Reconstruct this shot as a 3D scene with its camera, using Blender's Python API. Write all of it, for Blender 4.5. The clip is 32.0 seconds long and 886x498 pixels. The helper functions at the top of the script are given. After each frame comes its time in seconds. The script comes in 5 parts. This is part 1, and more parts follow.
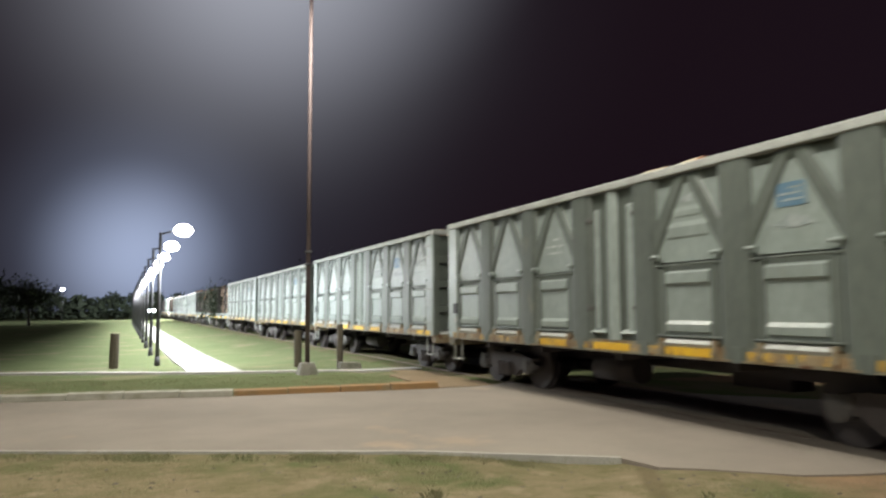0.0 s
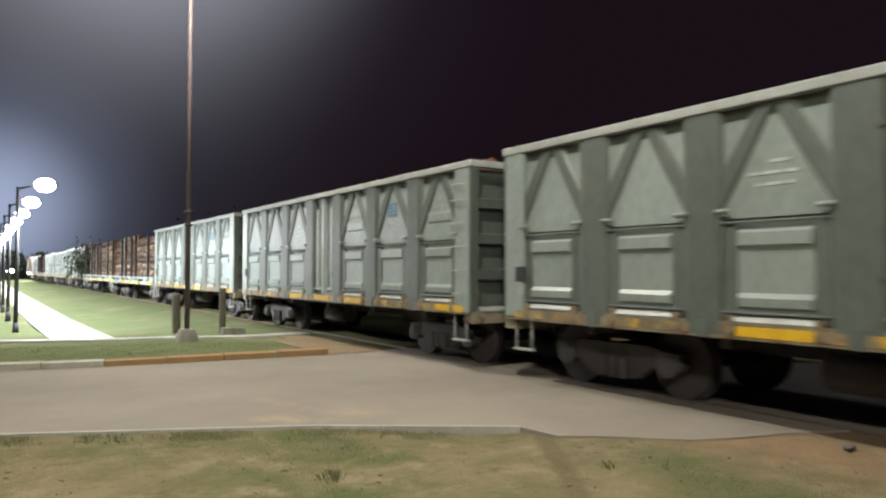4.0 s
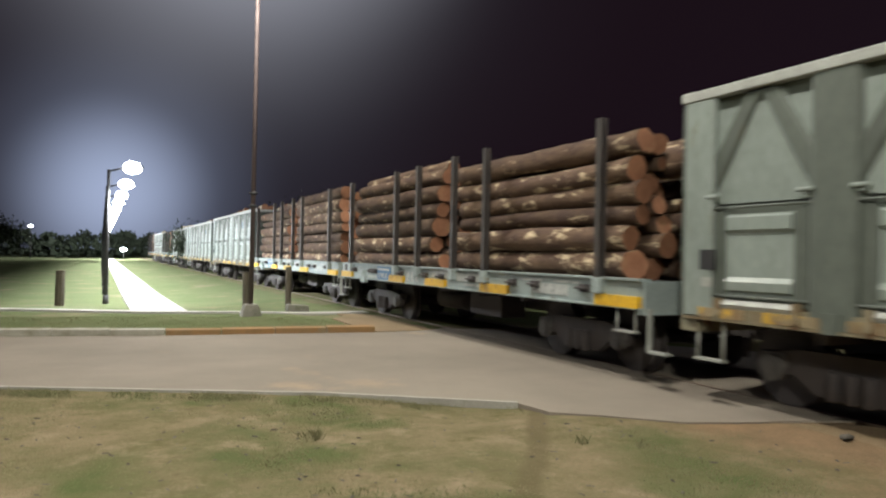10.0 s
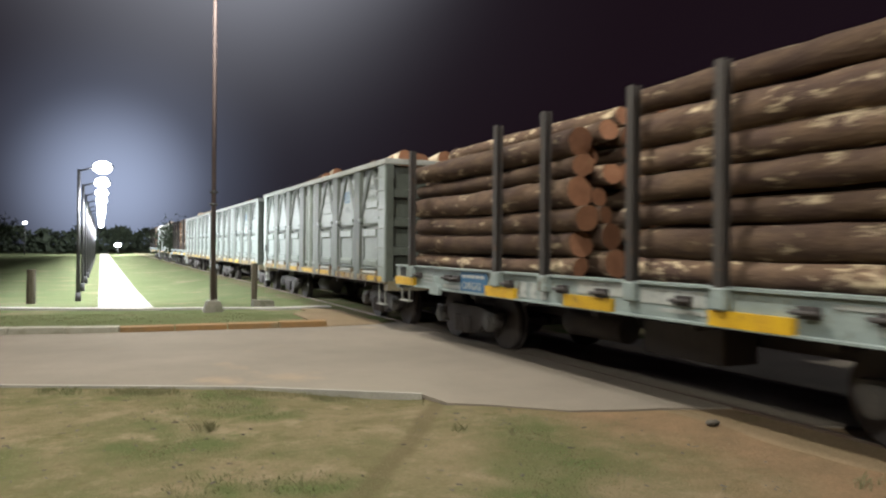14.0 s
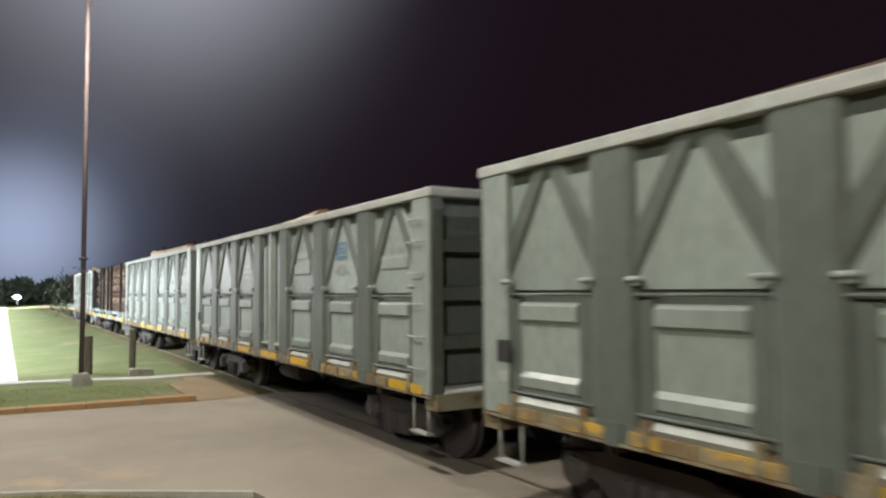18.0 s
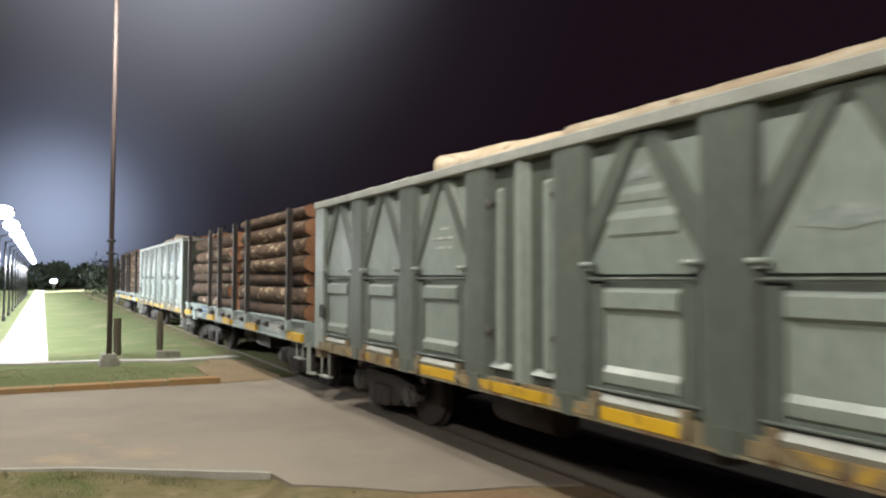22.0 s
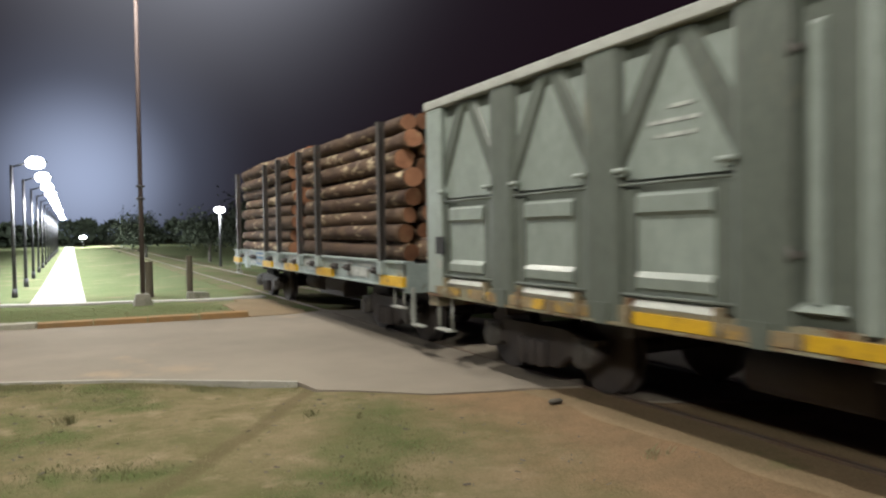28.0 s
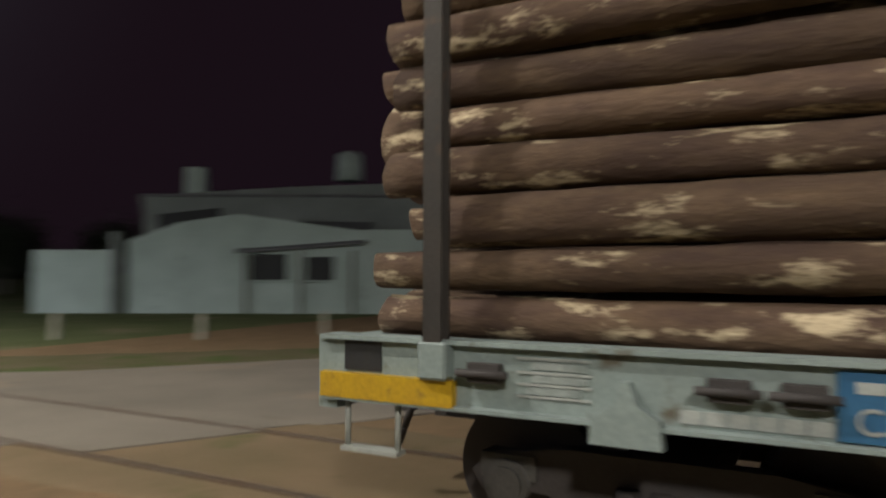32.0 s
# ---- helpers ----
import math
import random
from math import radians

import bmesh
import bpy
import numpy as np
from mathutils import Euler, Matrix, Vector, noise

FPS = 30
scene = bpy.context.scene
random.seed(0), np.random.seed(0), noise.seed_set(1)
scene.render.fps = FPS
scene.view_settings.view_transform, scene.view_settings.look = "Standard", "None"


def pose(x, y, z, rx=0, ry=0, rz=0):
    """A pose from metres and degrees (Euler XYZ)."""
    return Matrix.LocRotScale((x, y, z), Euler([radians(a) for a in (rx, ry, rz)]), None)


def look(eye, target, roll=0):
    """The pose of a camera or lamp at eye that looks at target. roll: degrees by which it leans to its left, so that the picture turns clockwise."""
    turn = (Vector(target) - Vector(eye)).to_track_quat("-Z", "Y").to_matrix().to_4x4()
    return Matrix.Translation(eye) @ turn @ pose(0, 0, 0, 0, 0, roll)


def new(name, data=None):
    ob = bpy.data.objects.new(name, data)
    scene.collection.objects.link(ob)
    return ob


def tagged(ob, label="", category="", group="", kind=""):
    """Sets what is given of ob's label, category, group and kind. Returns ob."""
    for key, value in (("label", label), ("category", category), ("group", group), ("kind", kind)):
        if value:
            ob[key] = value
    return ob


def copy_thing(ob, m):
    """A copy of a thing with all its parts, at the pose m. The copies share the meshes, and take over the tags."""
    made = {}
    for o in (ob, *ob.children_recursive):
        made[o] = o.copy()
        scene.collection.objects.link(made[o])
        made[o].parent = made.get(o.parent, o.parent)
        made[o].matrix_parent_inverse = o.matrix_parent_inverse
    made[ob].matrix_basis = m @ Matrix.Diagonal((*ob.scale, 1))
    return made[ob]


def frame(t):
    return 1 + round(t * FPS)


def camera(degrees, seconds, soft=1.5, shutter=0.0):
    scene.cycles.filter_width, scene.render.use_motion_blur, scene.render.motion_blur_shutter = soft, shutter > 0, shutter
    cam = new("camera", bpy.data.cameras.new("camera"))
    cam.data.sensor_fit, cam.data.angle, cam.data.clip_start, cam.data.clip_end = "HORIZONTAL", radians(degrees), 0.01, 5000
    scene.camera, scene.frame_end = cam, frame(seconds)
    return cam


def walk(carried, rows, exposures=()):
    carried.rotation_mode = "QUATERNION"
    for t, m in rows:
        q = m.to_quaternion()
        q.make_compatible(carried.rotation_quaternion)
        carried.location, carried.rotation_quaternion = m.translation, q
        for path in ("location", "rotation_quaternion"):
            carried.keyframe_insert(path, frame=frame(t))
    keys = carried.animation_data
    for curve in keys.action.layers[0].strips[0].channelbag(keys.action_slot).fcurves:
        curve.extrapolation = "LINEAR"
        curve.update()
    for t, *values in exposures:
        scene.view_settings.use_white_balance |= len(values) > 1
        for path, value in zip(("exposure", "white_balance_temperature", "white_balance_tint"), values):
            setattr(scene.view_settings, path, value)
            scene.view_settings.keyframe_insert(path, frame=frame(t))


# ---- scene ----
cam = camera(62.95, 32.0, soft=2.2, shutter=0.6)
# seconds, place in metres, turn in degrees
PATH = [
    (0, 0.875, 0.965, 1.550, 94.76, 0.20, -23.67),
    (0.5, 0.817, 0.899, 1.575, 93.06, 0.33, -22.52),
    (1, 0.738, 0.868, 1.615, 92.20, 0.26, -25.49),
    (1.5, 0.781, 0.854, 1.578, 91.92, -0.31, -27.50),
    (2, 0.864, 0.887, 1.568, 91.11, -0.34, -28.91),
    (2.5, 0.919, 0.924, 1.535, 90.90, -0.60, -30.22),
    (4.5, 0.931, 1.427, 1.627, 91.93, 0.10, -32.86),
    (5, 1.093, 1.426, 1.560, 92.09, -0.68, -28.10),
    (5.5, 1.206, 1.338, 1.547, 92.18, -1.77, -24.60),
    (6, 1.277, 1.162, 1.533, 95.30, -0.87, -23.89),
    (6.5, 1.314, 1.000, 1.510, 94.68, -0.65, -23.01),
    (7, 1.404, 0.896, 1.510, 91.63, -1.04, -20.49),
    (7.5, 1.500, 0.771, 1.537, 91.06, -1.50, -17.28),
    (8, 1.573, 0.704, 1.545, 91.31, -2.04, -16.17),
    (8.5, 1.570, 0.689, 1.548, 91.02, -1.68, -18.71),
    (9, 1.594, 0.694, 1.538, 90.12, -1.25, -23.20),
    (9.5, 1.589, 0.644, 1.556, 90.03, -0.96, -24.93),
    (10, 1.635, 0.695, 1.533, 90.56, -1.20, -25.32),
    (10.5, 1.657, 0.555, 1.576, 90.64, -0.52, -26.25),
    (11, 1.750, 0.471, 1.544, 91.95, -0.36, -27.29),
    (11.5, 1.863, 0.274, 1.554, 92.15, -0.64, -25.85),
    (12, 2.122, 0.163, 1.598, 90.39, -0.31, -24.46),
    (12.5, 2.286, 0.082, 1.600, 89.52, -1.14, -22.18),
    (13, 2.348, 0.037, 1.616, 89.94, -0.75, -23.76),
    (13.5, 2.343, -0.009, 1.635, 89.80, -0.42, -25.37),
    (15.5, 2.861, -0.465, 1.713, 90.07, -0.80, -25.05),
    (16, 3.075, -0.389, 1.868, 91.93, -2.21, -27.69),
    (16.5, 3.415, -0.466, 1.900, 95.03, -0.04, -27.71),
    (17, 3.439, -0.444, 1.986, 95.03, 0.69, -28.60),
    (17.5, 3.427, -0.535, 2.070, 94.78, 0.59, -30.01),
    (18, 3.321, -0.522, 2.143, 93.20, 0.50, -31.17),
    (18.5, 3.398, -0.528, 2.178, 92.41, 0.28, -32.31),
    (19, 3.428, -0.475, 2.171, 92.29, 1.15, -32.74),
    (19.5, 3.453, -0.436, 2.160, 92.25, 1.58, -31.11),
    (20, 3.422, -0.427, 2.157, 92.53, 1.11, -29.87),
    (20.5, 3.418, -0.563, 2.234, 91.99, 1.32, -29.33),
    (21, 3.426, -0.528, 2.204, 92.15, 0.67, -29.01),
    (21.5, 3.466, -0.434, 2.140, 92.06, 0.61, -28.98),
    (22, 3.487, -0.400, 2.064, 92.34, -0.15, -28.92),
    (22.5, 3.523, -0.396, 2.069, 92.54, -0.32, -29.00),
    (23, 3.494, -0.279, 1.972, 91.84, -0.99, -29.63),
    (23.5, 3.427, -0.389, 1.892, 89.59, -1.26, -29.01),
    (24, 3.393, -0.407, 1.744, 88.31, -2.60, -29.60),
    (24.5, 3.377, -0.371, 1.664, 87.77, -2.80, -29.60),
    (25, 3.408, -0.354, 1.638, 87.37, -2.35, -29.67),
    (25.5, 3.422, -0.369, 1.624, 87.22, -2.02, -29.67),
    (26, 3.437, -0.441, 1.640, 88.18, -1.23, -29.73),
    (26.5, 3.380, -0.568, 1.685, 88.74, -1.41, -29.94),
    (28.5, 3.345, -1.023, 1.738, 88.59, 1.73, -25.64),
    (29, 3.373, -1.028, 1.746, 88.90, 1.70, -23.64),
    (29.5, 3.396, -1.043, 1.754, 89.24, 1.86, -22.93),
    (30, 3.446, -1.110, 1.746, 89.76, 1.82, -23.66),
    (30.5, 3.537, -1.234, 1.748, 89.66, 1.53, -26.05),
    (31, 3.699, -1.401, 1.732, 90.38, 1.58, -31.00),
    (31.5, 3.835, -1.624, 1.734, 90.80, 1.77, -41.37),
    (31.7, 3.937, -1.674, 1.734, 90.76, 0.92, -47.41),
    (32, 4.002, -1.591, 1.667, 91.88, -0.19, -61.96),
]
walk(cam, [(t, pose(x, y, z, rx, ry, rz)) for t, x, y, z, rx, ry, rz in PATH], ((0, 0.0), (22.5, 0.0), (24.0, 0.12), (25.5, 0.0), (31.0, 0.03), (32.0, -0.2)))

# how far the train has rolled, in metres, at each time
ROLLED = [(0, 0.00), (2, 9.12), (4, 18.25), (6, 27.61), (8, 37.10), (10, 46.30), (12, 55.64), (14, 65.06), (16, 74.53), (18, 84.27), (20, 94.02), (22, 103.61), (24, 113.00), (26, 122.44), (28, 131.91), (30, 141.34), (32, 150.72)]
FIRST_END = 15.97   # far end of the first wagon in view at the start
PITCH = 12.362      # wagon to wagon
SIDE = 7.40         # near side of the train
MID = 9.00          # middle of the track

# ---- light: a dark night sky, with haze and glare around the lamps painted in ----
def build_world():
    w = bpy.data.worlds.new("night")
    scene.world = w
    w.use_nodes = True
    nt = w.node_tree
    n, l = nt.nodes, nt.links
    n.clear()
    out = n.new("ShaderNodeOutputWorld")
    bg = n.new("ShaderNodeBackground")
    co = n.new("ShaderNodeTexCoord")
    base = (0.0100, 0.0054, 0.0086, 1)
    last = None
    # direction, width in cosine, colour of each painted glow
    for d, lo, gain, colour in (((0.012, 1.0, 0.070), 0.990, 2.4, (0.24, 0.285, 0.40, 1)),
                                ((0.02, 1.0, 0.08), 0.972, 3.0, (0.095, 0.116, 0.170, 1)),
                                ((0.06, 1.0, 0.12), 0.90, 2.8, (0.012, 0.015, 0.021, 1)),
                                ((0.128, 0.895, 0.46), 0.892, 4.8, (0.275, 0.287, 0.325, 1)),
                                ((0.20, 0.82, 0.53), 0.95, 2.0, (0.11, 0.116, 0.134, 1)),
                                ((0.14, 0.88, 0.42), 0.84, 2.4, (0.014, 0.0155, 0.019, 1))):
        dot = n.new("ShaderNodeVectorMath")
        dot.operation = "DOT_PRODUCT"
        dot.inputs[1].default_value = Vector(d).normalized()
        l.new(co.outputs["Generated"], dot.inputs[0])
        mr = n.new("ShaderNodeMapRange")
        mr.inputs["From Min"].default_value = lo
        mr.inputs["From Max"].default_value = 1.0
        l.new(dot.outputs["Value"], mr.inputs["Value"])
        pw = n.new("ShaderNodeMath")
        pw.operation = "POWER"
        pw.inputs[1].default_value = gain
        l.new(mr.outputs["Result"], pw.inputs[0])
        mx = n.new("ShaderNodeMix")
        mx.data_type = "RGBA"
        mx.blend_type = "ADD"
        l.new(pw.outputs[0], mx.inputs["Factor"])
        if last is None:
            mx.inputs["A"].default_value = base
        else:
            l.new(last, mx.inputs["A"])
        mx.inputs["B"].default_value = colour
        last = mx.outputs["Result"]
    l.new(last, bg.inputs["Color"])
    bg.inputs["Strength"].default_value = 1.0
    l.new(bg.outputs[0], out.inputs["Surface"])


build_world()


def lamp(name, kind, at, watts, colour, size=0.2, target=None, cone=150):
    d = bpy.data.lights.new(name, kind)
    d.energy, d.color = watts, colour
    if kind == "SPOT":
        d.spot_size, d.spot_blend, d.shadow_soft_size = radians(cone), 0.6, size
    else:
        d.shadow_soft_size = size
    ob = new(name, d)
    ob.matrix_world = look(at, target) if target else pose(*at)
    return ob


COOL = (0.92, 0.96, 1.0)
WARM = (1.0, 0.955, 0.84)
POLE = (4.87, 18.1)          # the tall floodlight mast beside the crossing
WALK_LAMPS = [24.2 + 6.05 * k for k in range(14)]
# the floodlight on the mast
lamp("mast_light", "SPOT", (4.4, 16.3, 10.3), 4700, WARM, 0.25, (3.6, 12.5, 0.0), 165)
# a street lamp on the near side of the road, high over the lawn
lamp("street_light", "SPOT", (2.5, 6.0, 10.0), 4600, WARM, 0.25, (2.5, 6.4, 0.0), 168)
# assumed lamp, unseen behind the camera, added to light wagon ends and underside
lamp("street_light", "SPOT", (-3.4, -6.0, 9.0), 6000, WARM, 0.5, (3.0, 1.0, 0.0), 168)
# added lamp, unseen beyond the track, lifts the house front and the train's underside
lamp("road_light", "SPOT", (15.6, -8.6, 7.8), 2500, COOL, 0.2, (19.0, 2.0, 0.0), 160)
for k, y in enumerate(WALK_LAMPS):
    lamp("walkway_light", "SPOT", (2.45, y, 3.62), 3100, COOL, 0.12, (3.7, y, 0.0), 168)
# added lights without fixtures, to brighten the black far field and woods
lamp("far_light", "POINT", (5.0, 126.0, 5.0), 30000, COOL, 0.2)
lamp("far_light", "POINT", (-26.0, 112.0, 5.0), 9000, COOL, 0.2)
# a lamp beyond the field
lamp("far_light", "POINT", (10.3, 38.0, 2.75), 350, COOL, 0.1)

# ---- materials ----
def material(name, colour, rough=0.7, metal=0.0, second=None, scale=6.0, amount=0.5, bump=0.15, fine=60.0, third=None, third_scale=1.3,
             third_at=0.58, spread=0.0, spec=0.4, emit=None, stretch=(1, 1, 1), vary=0.0):
    m = bpy.data.materials.new(name)
    m.use_nodes = True
    nt = m.node_tree
    n, l = nt.nodes, nt.links
    b = n["Principled BSDF"]
    b.inputs["Roughness"].default_value = rough
    b.inputs["Metallic"].default_value = metal
    b.inputs["Specular IOR Level"].default_value = spec
    if emit:
        b.inputs["Base Color"].default_value = (*colour, 1)
        b.inputs["Emission Color"].default_value = (*colour, 1)
        b.inputs["Emission Strength"].default_value = emit
        return m
    co = n.new("ShaderNodeTexCoord")
    mp = n.new("ShaderNodeMapping")
    mp.inputs["Scale"].default_value = stretch
    l.new(co.outputs["Object"], mp.inputs["Vector"])
    info = n.new("ShaderNodeObjectInfo")
    off = n.new("ShaderNodeVectorMath")
    off.operation = "MULTIPLY_ADD"
    off.inputs[1].default_value = (17.0 * spread, 9.0 * spread, 13.0 * spread)
    l.new(info.outputs["Random"], off.inputs[0])
    l.new(mp.outputs["Vector"], off.inputs[2])
    vec = off.outputs["Vector"]

    def noise_at(s, detail=6.0, rough_=0.6):
        t = n.new("ShaderNodeTexNoise")
        t.inputs["Scale"].default_value = s
        t.inputs["Detail"].default_value = detail
        t.inputs["Roughness"].default_value = rough_
        l.new(vec, t.inputs["Vector"])
        return t.outputs["Fac"]

    def ramp(v, lo, hi):
        r = n.new("ShaderNodeMapRange")
        r.inputs["From Min"].default_value, r.inputs["From Max"].default_value = lo, hi
        l.new(v, r.inputs["Value"])
        return r.outputs["Result"]

    def mix(f, a, c):
        x = n.new("ShaderNodeMix")
        x.data_type = "RGBA"
        l.new(f, x.inputs["Factor"])
        for sock, v in (("A", a), ("B", c)):
            if isinstance(v, tuple):
                x.inputs[sock].default_value = (*v, 1)
            else:
                l.new(v, x.inputs[sock])
        return x.outputs["Result"]

    second = second or tuple(c * 0.7 for c in colour)
    big = noise_at(scale)
    col = mix(ramp(big, 0.5 - 0.25 * (1.2 - amount), 0.5 + 0.3 * (1.2 - amount)), colour, second)
    grain = noise_at(fine, 3.0)
    col = mix(ramp(grain, 0.35, 0.75), col, mix(ramp(big, 0.2, 0.8), tuple(c * 0.8 for c in colour), tuple(c * 0.75 for c in second)))
    if third:
        worn = noise_at(third_scale, 8.0, 0.68)
        if vary:
            # some pieces are worn far more than others
            share = n.new("ShaderNodeMath")
            share.operation = "MULTIPLY_ADD"
            share.inputs[1].default_value, share.inputs[2].default_value = vary, -0.5 * vary
            l.new(info.outputs["Random"], share.inputs[0])
            both = n.new("ShaderNodeMath")
            l.new(worn, both.inputs[0])
            l.new(share.outputs[0], both.inputs[1])
            worn = both.outputs[0]
        col = mix(ramp(worn, third_at - 0.04, third_at + 0.06), col, third)
    if spread:
        hv = n.new("ShaderNodeHueSaturation")
        l.new(col, hv.inputs["Color"])
        v = n.new("ShaderNodeMapRange")
        v.inputs["To Min"].default_value, v.inputs["To Max"].default_value = 1 - 0.3 * spread, 1 + 0.3 * spread
        l.new(info.outputs["Random"], v.inputs["Value"])
        l.new(v.outputs["Result"], hv.inputs["Value"])
        col = hv.outputs["Color"]
    l.new(col, b.inputs["Base Color"])
    rr = n.new("ShaderNodeMapRange")
    rr.inputs["To Min"].default_value, rr.inputs["To Max"].default_value = max(0.05, rough - 0.12), min(1, rough + 0.15)
    l.new(big, rr.inputs["Value"])
    l.new(rr.outputs["Result"], b.inputs["Roughness"])
    if bump:
        bp = n.new("ShaderNodeBump")
        bp.inputs["Strength"].default_value = bump
        bp.inputs["Distance"].default_value = 0.02
        l.new(grain, bp.inputs["Height"])
        l.new(bp.outputs["Normal"], b.inputs["Normal"])
    return m


